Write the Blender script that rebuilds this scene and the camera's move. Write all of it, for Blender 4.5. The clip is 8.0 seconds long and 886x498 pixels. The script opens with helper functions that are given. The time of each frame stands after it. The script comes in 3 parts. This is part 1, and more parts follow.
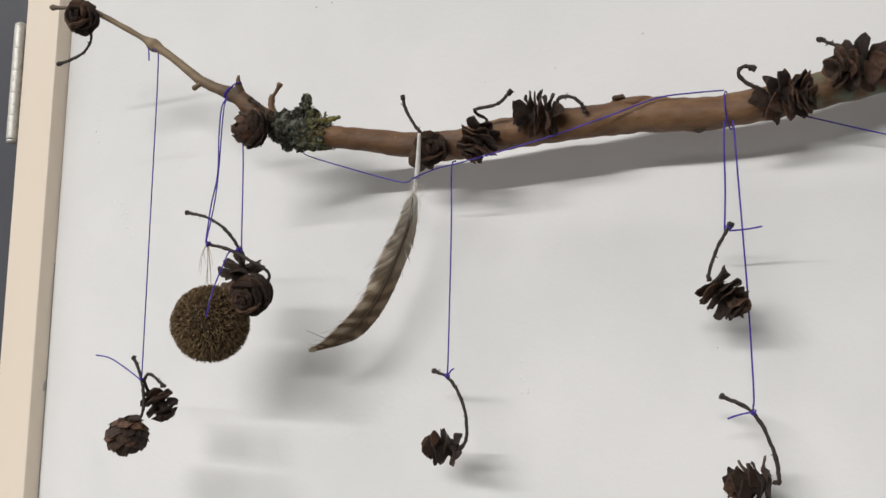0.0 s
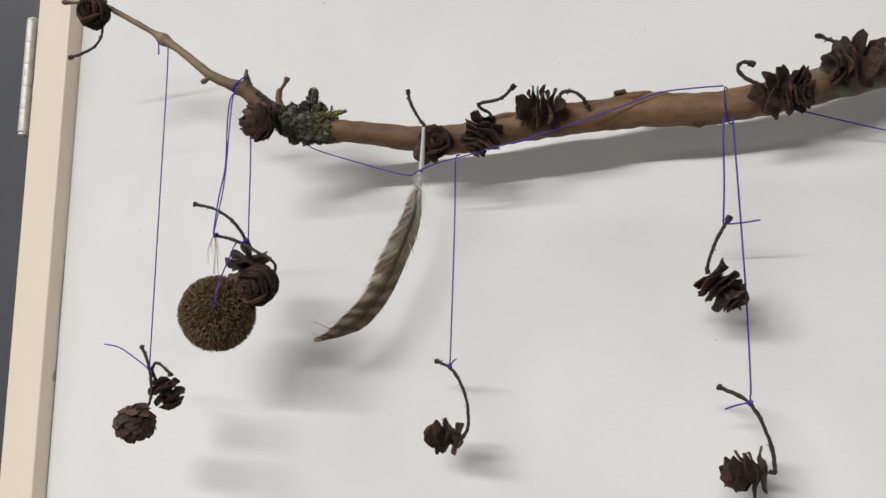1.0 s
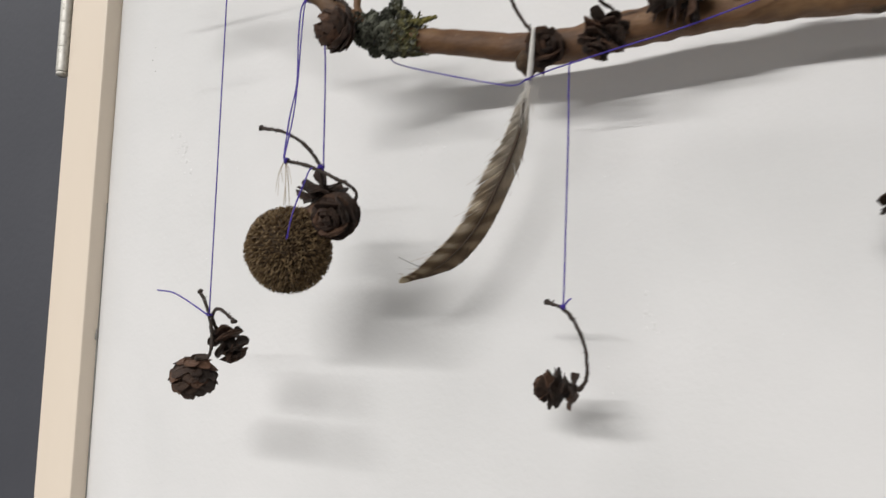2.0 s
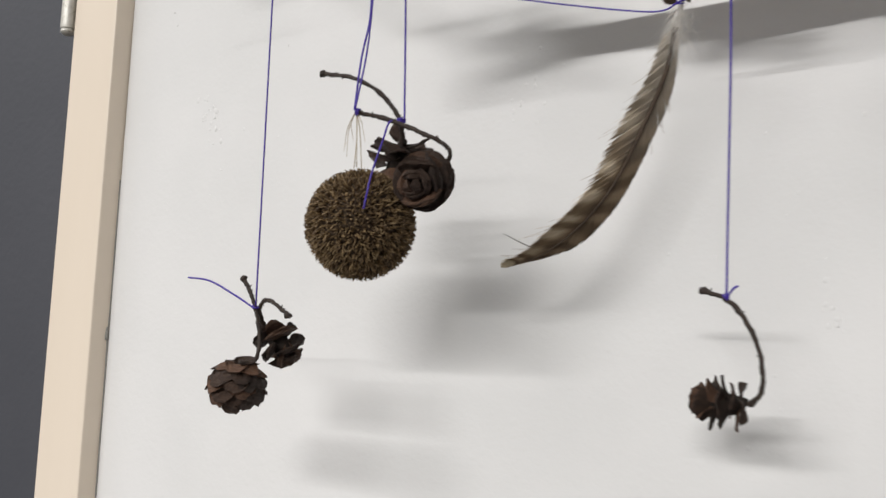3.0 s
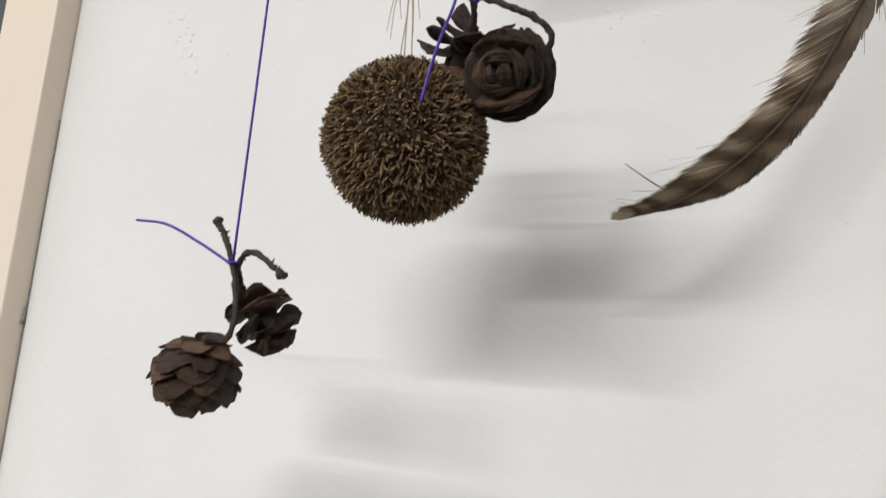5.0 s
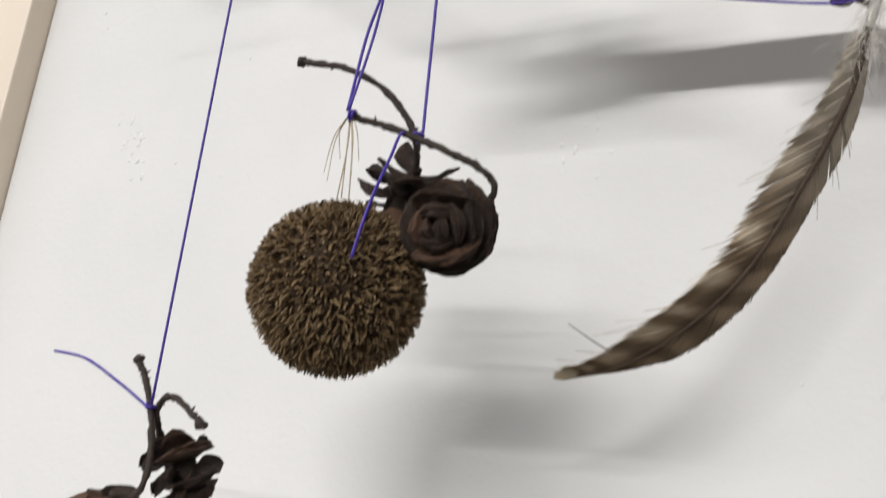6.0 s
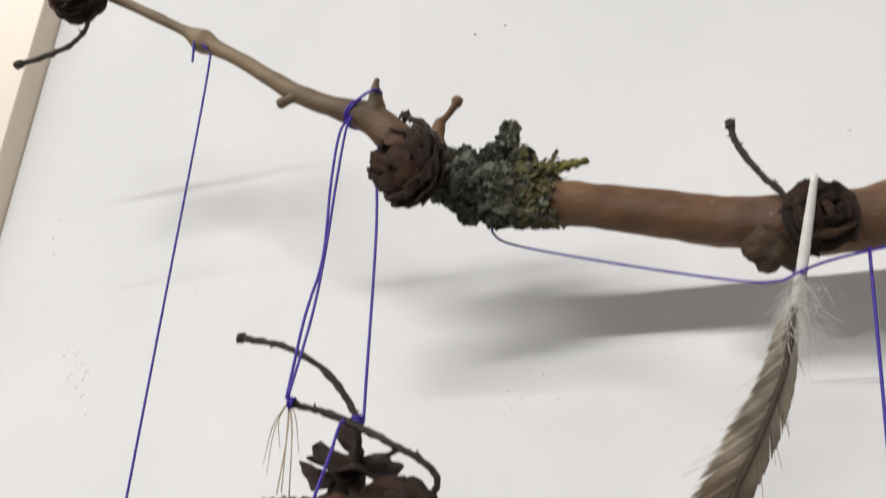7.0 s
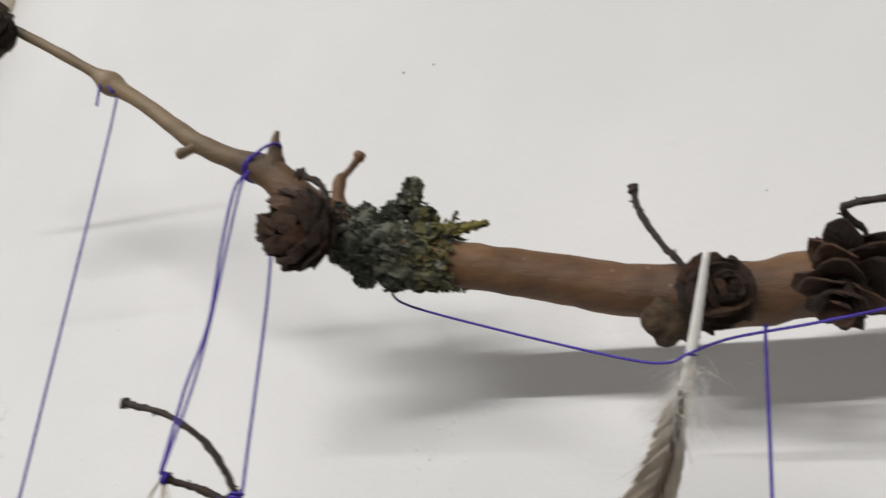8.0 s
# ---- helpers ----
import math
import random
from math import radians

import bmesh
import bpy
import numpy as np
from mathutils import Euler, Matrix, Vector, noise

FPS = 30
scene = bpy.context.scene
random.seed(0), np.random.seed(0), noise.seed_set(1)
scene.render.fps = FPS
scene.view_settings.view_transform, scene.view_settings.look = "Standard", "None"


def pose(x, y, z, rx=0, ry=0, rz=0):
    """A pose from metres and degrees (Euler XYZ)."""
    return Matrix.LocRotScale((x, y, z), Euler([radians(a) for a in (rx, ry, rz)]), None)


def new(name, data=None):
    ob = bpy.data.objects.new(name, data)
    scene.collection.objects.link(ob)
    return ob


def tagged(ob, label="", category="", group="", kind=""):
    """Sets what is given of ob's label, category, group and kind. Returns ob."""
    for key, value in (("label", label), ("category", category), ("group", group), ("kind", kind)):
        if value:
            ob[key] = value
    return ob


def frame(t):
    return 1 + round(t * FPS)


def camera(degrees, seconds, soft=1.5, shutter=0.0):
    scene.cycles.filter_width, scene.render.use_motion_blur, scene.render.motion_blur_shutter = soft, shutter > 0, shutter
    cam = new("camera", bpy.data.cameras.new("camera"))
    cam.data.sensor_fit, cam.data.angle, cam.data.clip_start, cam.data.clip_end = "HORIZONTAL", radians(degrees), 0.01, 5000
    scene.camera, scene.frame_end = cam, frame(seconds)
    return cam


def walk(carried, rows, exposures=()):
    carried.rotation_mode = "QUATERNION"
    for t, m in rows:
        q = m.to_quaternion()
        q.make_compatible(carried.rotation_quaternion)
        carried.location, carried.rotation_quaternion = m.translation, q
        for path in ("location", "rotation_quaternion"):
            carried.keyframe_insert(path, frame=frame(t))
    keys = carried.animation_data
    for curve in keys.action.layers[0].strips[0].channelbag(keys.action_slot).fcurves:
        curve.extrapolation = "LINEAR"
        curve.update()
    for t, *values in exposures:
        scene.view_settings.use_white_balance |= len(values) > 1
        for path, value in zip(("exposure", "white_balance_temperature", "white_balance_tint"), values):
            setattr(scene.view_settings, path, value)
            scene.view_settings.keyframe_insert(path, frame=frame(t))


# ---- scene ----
cam = camera(52.55, 8.0, soft=1.45, shutter=0.45)
# seconds, x, y, z, yaw, pitch, roll
ROWS = [
    (0, 0.1777, 0.0794, 1.5059, 31.65, 7.27, -0.92),
    (0.5, 0.1787, 0.0796, 1.5008, 31.68, 7.27, -1.56),
    (1, 0.1818, 0.0763, 1.5025, 32.10, 7.22, -1.39),
    (1.5, 0.1633, 0.0814, 1.4961, 32.71, 7.13, -1.21),
    (2, 0.1288, 0.1050, 1.4842, 33.50, 6.74, -1.65),
    (2.2, 0.1143, 0.1121, 1.4832, 33.38, 6.73, -1.41),
    (3.3, 0.0418, 0.1569, 1.4818, 32.81, 7.72, -2.57),
    (3.5, 0.0279, 0.1664, 1.4746, 32.79, 8.44, -3.62),
    (4, 0.0024, 0.2015, 1.4735, 33.31, 8.06, -5.71),
    (4.2, -0.0039, 0.2031, 1.4683, 31.89, 8.27, -6.09),
    (5.3, -0.0071, 0.2088, 1.4740, 29.32, 11.71, -5.28),
    (5.5, -0.0083, 0.2058, 1.4773, 28.68, 12.93, -5.44),
    (6, -0.0046, 0.2160, 1.4878, 27.91, 15.17, -6.74),
    (6.5, -0.0019, 0.2149, 1.4999, 27.19, 19.96, -4.47),
    (7, 0.0012, 0.2095, 1.5158, 26.68, 23.30, -3.61),
    (7.5, 0.0046, 0.2066, 1.5256, 26.85, 24.44, -3.63),
    (8, 0.0179, 0.2188, 1.5317, 26.20, 23.22, -4.16),
]
EXPOSURES = [(0.0, -0.2), (2.0, -0.19), (3.5, -0.15), (4.5, -0.13), (5.5, -0.1), (6.0, -0.04), (6.8, 0.0), (7.5, -0.2), (8.0, -0.19)]
walk(cam, [(t, pose(x, y, z, 90 + pitch, roll, yaw)) for t, x, y, z, yaw, pitch, roll in ROWS], EXPOSURES)

WALL_Y = 0.4009      # front of the white panel
CEILING_Z = 2.7

# ---- light: ceiling tubes in rows parallel to the wall, plus one added fill ----
world = bpy.data.worlds.new("room_air")
scene.world = world
world.use_nodes = True
world.node_tree.nodes["Background"].inputs[0].default_value = (0.9, 0.95, 1.0, 1)
world.node_tree.nodes["Background"].inputs[1].default_value = 0.0


def tube_lamp(x, y, length, power, tint):
    data = bpy.data.lights.new("ceiling_tube", "AREA")
    data.shape, data.size, data.size_y = "RECTANGLE", length, 0.10
    data.energy, data.color = power, tint
    lamp = new("ceiling_tube", data)
    lamp.matrix_world = pose(x, y, CEILING_Z - 0.03)
    return lamp


WHITE_TUBE = (0.970, 0.957, 0.950)
tube_lamp(0.25, -2.25, 1.60, 138, WHITE_TUBE)
tube_lamp(-1.25, -2.25, 1.20, 76, WHITE_TUBE)
tube_lamp(-0.85, -0.60, 1.25, 4, WHITE_TUBE)
# added fill with no known lamp, brightens the wall towards its left
tube_lamp(-1.35, -0.10, 1.25, 13, WHITE_TUBE)


# ---- materials ----
def material(name, rough=0.6, metal=0.0):
    m = bpy.data.materials.new(name)
    m.use_nodes = True
    b = m.node_tree.nodes["Principled BSDF"]
    b.inputs["Roughness"].default_value = rough
    b.inputs["Metallic"].default_value = metal
    return m, m.node_tree, b


def noise_node(tree, scale, detail=4.0, rough=0.55, stretch=None, coords="Object"):
    tc = tree.nodes.new("ShaderNodeTexCoord")
    n = tree.nodes.new("ShaderNodeTexNoise")
    n.inputs["Scale"].default_value = scale
    n.inputs["Detail"].default_value = detail
    n.inputs["Roughness"].default_value = rough
    if stretch:
        mp = tree.nodes.new("ShaderNodeMapping")
        mp.inputs["Scale"].default_value = stretch
        tree.links.new(tc.outputs[coords], mp.inputs["Vector"])
        tree.links.new(mp.outputs["Vector"], n.inputs["Vector"])
    else:
        tree.links.new(tc.outputs[coords], n.inputs["Vector"])
    return n.outputs["Fac"]


def ramp(tree, fac, stops):
    r = tree.nodes.new("ShaderNodeValToRGB")
    while len(r.color_ramp.elements) < len(stops):
        r.color_ramp.elements.new(0.5)
    for e, (at, colour) in zip(r.color_ramp.elements, stops):
        e.position, e.color = at, (*colour, 1)
    tree.links.new(fac, r.inputs["Fac"])
    return r.outputs["Color"]


def blend(tree, fac, a, b, mode="MIX"):
    mix = tree.nodes.new("ShaderNodeMix")
    mix.data_type, mix.blend_type = "RGBA", mode
    for value, socket in ((fac, mix.inputs[0]), (a, mix.inputs[6]), (b, mix.inputs[7])):
        if isinstance(value, (int, float)):
            socket.default_value = value
        elif isinstance(value, tuple):
            socket.default_value = (*value, 1)
        else:
            tree.links.new(value, socket)
    return mix.outputs[2]


def bump(tree, shader, height, strength, distance):
    n = tree.nodes.new("ShaderNodeBump")
    n.inputs["Strength"].default_value = strength
    n.inputs["Distance"].default_value = distance
    tree.links.new(height, n.inputs["Height"])
    tree.links.new(n.outputs["Normal"], shader.inputs["Normal"])


def white_paint():
    m, t, b = material("white_wall_paint", 0.72)
    b.inputs["Specular IOR Level"].default_value = 0.3
    patches = noise_node(t, 9, 5)
    colour = ramp(t, patches, [(0.35, (0.74, 0.735, 0.72)), (0.65, (0.80, 0.79, 0.775))])
    t.links.new(colour, b.inputs["Base Color"])
    h = blend(t, 0.35, noise_node(t, 34, 4, 0.5, (1, 1, 2.2)), noise_node(t, 500, 2))
    bump(t, b, h, 0.19, 0.0012)
    return m


def cream_paint():
    m, t, b = material("cream_gloss_paint", 0.42)
    colour = ramp(t, noise_node(t, 14, 5, 0.6, (1, 1, 0.15)), [(0.3, (0.80, 0.69, 0.56)), (0.7, (0.85, 0.74, 0.61))])
    t.links.new(colour, b.inputs["Base Color"])
    bump(t, b, noise_node(t, 160, 4, 0.5, (1, 1, 0.12)), 0.12, 0.001)
    return m


def dark_paint():
    m, t, b = material("dark_slate_paint", 0.6)
    colour = ramp(t, noise_node(t, 8, 5), [(0.3, (0.054, 0.056, 0.067)), (0.7, (0.068, 0.070, 0.082))])
    t.links.new(colour, b.inputs["Base Color"])
    bump(t, b, noise_node(t, 250, 4), 0.15, 0.001)
    return m


def plain_room(name, low, high):
    m, t, b = material(name, 0.8)
    t.links.new(ramp(t, noise_node(t, 3, 5), [(0.3, low), (0.7, high)]), b.inputs["Base Color"])
    return m


def hinge_metal():
    m, t, b = material("painted_over_steel", 0.48, 0.30)
    spots = noise_node(t, 420, 5, 0.7)
    colour = ramp(t, spots, [(0.33, (0.38, 0.35, 0.30)), (0.43, (0.62, 0.60, 0.54)), (0.75, (0.74, 0.72, 0.67))])
    t.links.new(colour, b.inputs["Base Color"])
    bump(t, b, spots, 0.25, 0.0006)
    return m


def bark():
    m, t, b = material("smooth_brown_bark", 0.62)
    big = noise_node(t, 70, 5, 0.6, (0.45, 1, 1))
    fine = noise_node(t, 900, 5, 0.65, (0.3, 1, 1))
    colour = ramp(t, big, [(0.30, (0.070, 0.034, 0.015)), (0.5, (0.165, 0.082, 0.035)), (0.70, (0.265, 0.152, 0.070))])
    colour = blend(t, 0.5, colour, ramp(t, fine, [(0.3, (0.55, 0.52, 0.48)), (0.7, (1.05, 1.03, 1.0))]), "MULTIPLY")
    # thin young wood towards the twig end is paler and greyer
    tc = t.nodes.new("ShaderNodeTexCoord")
    sep = t.nodes.new("ShaderNodeSeparateXYZ")
    t.links.new(tc.outputs["Object"], sep.inputs[0])
    along = t.nodes.new("ShaderNodeMapRange")
    along.inputs[1].default_value, along.inputs[2].default_value = -0.082, -0.110
    t.links.new(sep.outputs[0], along.inputs[0])
    young = ramp(t, big, [(0.3, (0.135, 0.092, 0.050)), (0.7, (0.275, 0.195, 0.108))])
    colour = blend(t, along.outputs[0], colour, young)
    # greenish algae at the thick end
    algae = t.nodes.new("ShaderNodeMapRange")
    algae.inputs[1].default_value, algae.inputs[2].default_value = 0.122, 0.138
    t.links.new(sep.outputs[0], algae.inputs[0])
    patch = ramp(t, noise_node(t, 160, 4), [(0.42, (0, 0, 0)), (0.6, (1, 1, 1))])
    gate = blend(t, 1.0, patch, algae.outputs[0], "MULTIPLY")
    colour = blend(t, gate, colour, (0.12, 0.14, 0.085))
    # pale lenticels
    dots = t.nodes.new("ShaderNodeTexVoronoi")
    dots.inputs["Scale"].default_value = 330
    t.links.new(tc.outputs["Object"], dots.inputs["Vector"])
    dot = ramp(t, dots.outputs["Distance"], [(0.10, (1, 1, 1)), (0.17, (0, 0, 0))])
    dot = blend(t, 1.0, dot, ramp(t, noise_node(t, 190, 2), [(0.55, (0, 0, 0)), (0.62, (1, 1, 1))]), "MULTIPLY")
    colour = blend(t, dot, colour, (0.20, 0.125, 0.075))
    t.links.new(colour, b.inputs["Base Color"])
    bump(t, b, blend(t, 0.2, fine, big), 0.6, 0.0007)
    return m


def cone_scale(name, grain, relief):
    m, t, b = material(name, 0.72)
    info = t.nodes.new("ShaderNodeObjectInfo")
    body = ramp(t, info.outputs["Random"], [(0.0, (0.030, 0.017, 0.011)), (0.6, (0.068, 0.037, 0.022)), (1.0, (0.150, 0.077, 0.043))])
    streak = noise_node(t, 2.4 * grain, 6, 0.7, (1.0, 1.0, 2.5))
    colour = blend(t, 0.75, body, ramp(t, streak, [(0.3, (0.30, 0.27, 0.25)), (0.7, (1.5, 1.45, 1.4))]), "MULTIPLY")
    t.links.new(colour, b.inputs["Base Color"])
    bump(t, b, noise_node(t, 3.0 * grain, 8, 0.75, (1, 1.4, 3)), 1.0, relief)
    return m


def simple(name, stops, scale, rough=0.7, relief=0.3, distance=0.0006, stretch=None):
    m, t, b = material(name, rough)
    n = noise_node(t, scale, 6, 0.65, stretch)
    t.links.new(ramp(t, n, stops), b.inputs["Base Color"])
    bump(t, b, n, relief, distance)
    return m


def per_island(name, stops, rough=0.75, scale=900):
    m, t, b = material(name, rough)
    geo = t.nodes.new("ShaderNodeNewGeometry")
    colour = ramp(t, geo.outputs["Random Per Island"], stops)
    n = noise_node(t, scale, 4)
    colour = blend(t, 0.6, colour, ramp(t, n, [(0.3, (0.5, 0.5, 0.5)), (0.7, (1.1, 1.1, 1.1))]), "MULTIPLY")
    t.links.new(colour, b.inputs["Base Color"])
    return m, t, b


def lichen_mat():
    m, t, b = per_island("leafy_lichen", [(0.0, (0.020, 0.020, 0.014)), (0.40, (0.050, 0.052, 0.036)), (0.75, (0.095, 0.098, 0.070)), (0.93, (0.160, 0.166, 0.125)), (1.0, (0.33, 0.345, 0.29))], 0.95, 1100)
    old = b.inputs["Base Color"].links[0].from_socket
    tc = t.nodes.new("ShaderNodeTexCoord")
    sep = t.nodes.new("ShaderNodeSeparateXYZ")
    t.links.new(tc.outputs["Object"], sep.inputs[0])
    side = t.nodes.new("ShaderNodeMapRange")
    side.inputs[1].default_value, side.inputs[2].default_value = -0.068, -0.054
    t.links.new(sep.outputs[0], side.inputs[0])
    yellow = ramp(t, noise_node(t, 420, 3), [(0.42, (0, 0, 0)), (0.58, (1, 1, 1))])
    gate = blend(t, 1.0, yellow, side.outputs[0], "MULTIPLY")
    colour = blend(t, gate, old, (0.21, 0.185, 0.050))
    t.links.new(colour, b.inputs["Base Color"])
    bump(t, b, noise_node(t, 1500, 4), 0.7, 0.0006)
    return m


def thread_mat():
    m, t, b = material("violet_sewing_thread", 0.5)
    wave = t.nodes.new("ShaderNodeTexWave")
    wave.bands_direction = "DIAGONAL"
    wave.inputs["Scale"].default_value = 900
    tc = t.nodes.new("ShaderNodeTexCoord")
    t.links.new(tc.outputs["Object"], wave.inputs["Vector"])
    t.links.new(ramp(t, wave.outputs["Fac"], [(0.1, (0.026, 0.010, 0.20)), (0.9, (0.070, 0.032, 0.42))]), b.inputs["Base Color"])
    return m


def feather_mat():
    m, t, b = material("barred_feather_vane", 0.9)
    uv = t.nodes.new("ShaderNodeUVMap")
    uv.uv_map = "vane"
    sep = t.nodes.new("ShaderNodeSeparateXYZ")
    t.links.new(uv.outputs["UV"], sep.inputs[0])
    mp = t.nodes.new("ShaderNodeMapping")
    mp.inputs["Scale"].default_value = (9.0, 1.3, 1.0)
    t.links.new(uv.outputs["UV"], mp.inputs["Vector"])
    wave = t.nodes.new("ShaderNodeTexWave")
    wave.inputs["Scale"].default_value = 0.36
    wave.inputs["Distortion"].default_value = 6.0
    wave.inputs["Detail"].default_value = 0.8
    wave.inputs["Detail Scale"].default_value = 1.6
    t.links.new(mp.outputs["Vector"], wave.inputs["Vector"])
    bars = ramp(t, wave.outputs["Fac"], [(0.12, (0.245, 0.175, 0.106)), (0.5, (0.38, 0.290, 0.192)), (0.85, (0.64, 0.535, 0.395))])
    brown = ramp(t, wave.outputs["Fac"], [(0.2, (0.125, 0.086, 0.051)), (0.85, (0.245, 0.177, 0.112))])
    # the wide vane is barred, the narrow one brown with its edge-on shade painted in
    narrow = t.nodes.new("ShaderNodeMath")
    narrow.operation = "GREATER_THAN"
    narrow.inputs[1].default_value = 0.5
    t.links.new(sep.outputs[1], narrow.inputs[0])
    near = ramp(t, sep.outputs[1], [(0.07, (1, 1, 1)), (0.24, (0, 0, 0))])
    bars = blend(t, near, bars, brown)
    colour = blend(t, narrow.outputs[0], bars, brown)
    pale = ramp(t, sep.outputs[0], [(0.04, (1, 1, 1)), (0.46, (0, 0, 0))])
    colour = blend(t, pale, colour, (0.50, 0.445, 0.365))
    dark = ramp(t, sep.outputs[0], [(0.50, (1, 1, 1)), (0.92, (0.58, 0.53, 0.47))])
    colour = blend(t, 1.0, colour, dark, "MULTIPLY")
    tip = ramp(t, sep.outputs[0], [(0.955, (0, 0, 0)), (0.975, (1, 1, 1))])
    colour = blend(t, tip, colour, (0.40, 0.33, 0.22))
    geo = t.nodes.new("ShaderNodeNewGeometry")
    colour = blend(t, 0.15, colour, ramp(t, geo.outputs["Random Per Island"], [(0.0, (0.80, 0.78, 0.76)), (1.0, (1.08, 1.07, 1.06))]), "MULTIPLY")
    t.links.new(colour, b.inputs["Base Color"])
    return m


WHITE, CREAM, DARK = white_paint(), cream_paint(), dark_paint()
STEEL, BARK = hinge_metal(), bark()
SCALE, SHELL = cone_scale("dry_cone_scale", 1.0, 0.0010), cone_scale("closed_cone_scale", 170.0, 0.0007)
THREAD, VANE, LICHEN = thread_mat(), feather_mat(), lichen_mat()
STEM = simple("dry_cone_stalk", [(0.3, (0.018, 0.012, 0.009)), (0.7, (0.052, 0.034, 0.023))], 800, 0.75, 0.5)
CORE = simple("cone_heart", [(0.3, (0.012, 0.007, 0.005)), (0.7, (0.030, 0.019, 0.012))], 500, 0.85, 0.5)
KNOT = simple("grey_knot_bark", [(0.3, (0.030, 0.018, 0.009)), (0.7, (0.095, 0.055, 0.026))], 380, 0.8, 0.8, 0.0012)
BUD = simple("twig_bud", [(0.3, (0.075, 0.050, 0.034)), (0.7, (0.18, 0.125, 0.082))], 600, 0.7, 0.5)
QUILL = simple("white_quill", [(0.3, (0.66, 0.63, 0.58)), (0.7, (0.80, 0.78, 0.74))], 300, 0.35, 0.1)
RACHIS = simple("brown_quill", [(0.3, (0.045, 0.029, 0.018)), (0.7, (0.085, 0.056, 0.035))], 400, 0.8, 0.2)
DOWN = simple("white_down", [(0.3, (0.60, 0.56, 0.50)), (0.7, (0.76, 0.73, 0.68))], 300, 0.8, 0.1)
STRAW = simple("straw_fibre", [(0.3, (0.33, 0.26, 0.17)), (0.7, (0.52, 0.43, 0.30))], 600, 0.6, 0.2)
BALL_CORE = simple("seed_ball_heart", [(0.3, (0.035, 0.022, 0.012)), (0.7, (0.075, 0.047, 0.025))], 700, 0.9, 0.5)
BRISTLE = per_island("seed_bristle", [(0.0, (0.100, 0.060, 0.026)), (0.5, (0.180, 0.114, 0.049)), (0.9, (0.275, 0.182, 0.085)), (1.0, (0.40, 0.28, 0.15))], 0.7)[0]
SPECK = simple("dark_speck", [(0.3, (0.22, 0.21, 0.19)), (0.7, (0.42, 0.40, 0.37))], 900, 0.8, 0.2)
# unseen floor, walls and ceiling, darkened to cut bounce into the shadows
FLOOR = plain_room("grey_floor", (0.07, 0.067, 0.064), (0.10, 0.096, 0.092))
ROOM = plain_room("dark_room_paint", (0.10, 0.097, 0.092), (0.13, 0.126, 0.12))


# ---- building helpers ----
def mesh_of(name, bm, mat, smooth=True):
    me = bpy.data.meshes.new(name)
    bm.to_mesh(me)
    bm.free()
    me.materials.append(mat)
    if smooth:
        me.polygons.foreach_set("use_smooth", [True] * len(me.polygons))
    return me


def part(name, bm, mat, parent, label="", smooth=True, kind=""):
    ob = new(name, mesh_of(name, bm, mat, smooth))
    ob.parent = parent
    if parent is not None:
        ob.matrix_parent_inverse = parent.matrix_basis.inverted()
    return tagged(ob, label, kind=kind)


def empty(name, at, label, category, group=""):
    ob = new(name)
    ob.empty_display_size = 0.005
    ob.matrix_basis = Matrix.Translation(at)
    return tagged(ob, label, category, group)


def box(bm, low, high, bevel=0.0):
    v = [bm.verts.new((x, y, z)) for x in (low[0], high[0]) for y in (low[1], high[1]) for z in (low[2], high[2])]
    for q in ((0, 1, 3, 2), (4, 6, 7, 5), (0, 4, 5, 1), (2, 3, 7, 6), (0, 2, 6, 4), (1, 5, 7, 3)):
        bm.faces.new([v[i] for i in q])
    if bevel:
        bmesh.ops.bevel(bm, geom=bm.edges[:], offset=bevel, segments=3, profile=0.6, affect="EDGES")
    bmesh.ops.recalc_face_normals(bm, faces=bm.faces[:])
    return bm


def spline(points, steps=6):
    """Catmull-Rom through points of any dimension."""
    p = [np.array(q, float) for q in points]
    p = [2 * p[0] - p[1]] + p + [2 * p[-1] - p[-2]]
    out = []
    for i in range(1, len(p) - 2):
        a, b, c, d = p[i - 1:i + 3]
        for k in range(steps):
            s = k / steps
            out.append(0.5 * (2 * b + (c - a) * s + (2 * a - 5 * b + 4 * c - d) * s * s + (3 * b - a - 3 * c + d) * s ** 3))
    out.append(p[-2])
    return out


def tube(bm, points, sides=8, steps=6, rough=0.0, grain=300.0, seed=0.0):
    """A tube through (x, y, z, radius), its skin uneven by rough (a share of the radius)."""
    line = spline(points, steps)
    up = Vector((0.12, -0.3, 1)).normalized()
    rings = []
    for i, q in enumerate(line):
        a, b = line[max(i - 1, 0)], line[min(i + 1, len(line) - 1)]
        ahead = Vector((b - a)[:3]).normalized()
        side = ahead.cross(up)
        if side.length < 0.05:
            side = ahead.cross(Vector((1, 0, 0)))
        side.normalize()
        up = side.cross(ahead).normalized()
        ring = []
        for k in range(sides):
            w = 2 * math.pi * k / sides
            n = side * math.cos(w) + up * math.sin(w)
            c = Vector(q[:3]) + n * max(q[3], 1e-5)
            if rough:
                c += n * q[3] * rough * noise.noise(c * grain + Vector((seed, 0, 0)))
            ring.append(bm.verts.new(c))
        rings.append(ring)
    for r, s in zip(rings, rings[1:]):
        for k in range(sides):
            bm.faces.new((r[k], r[(k + 1) % sides], s[(k + 1) % sides], s[k]))
    bm.faces.new(rings[0][::-1])
    bm.faces.new(rings[-1])
    return bm


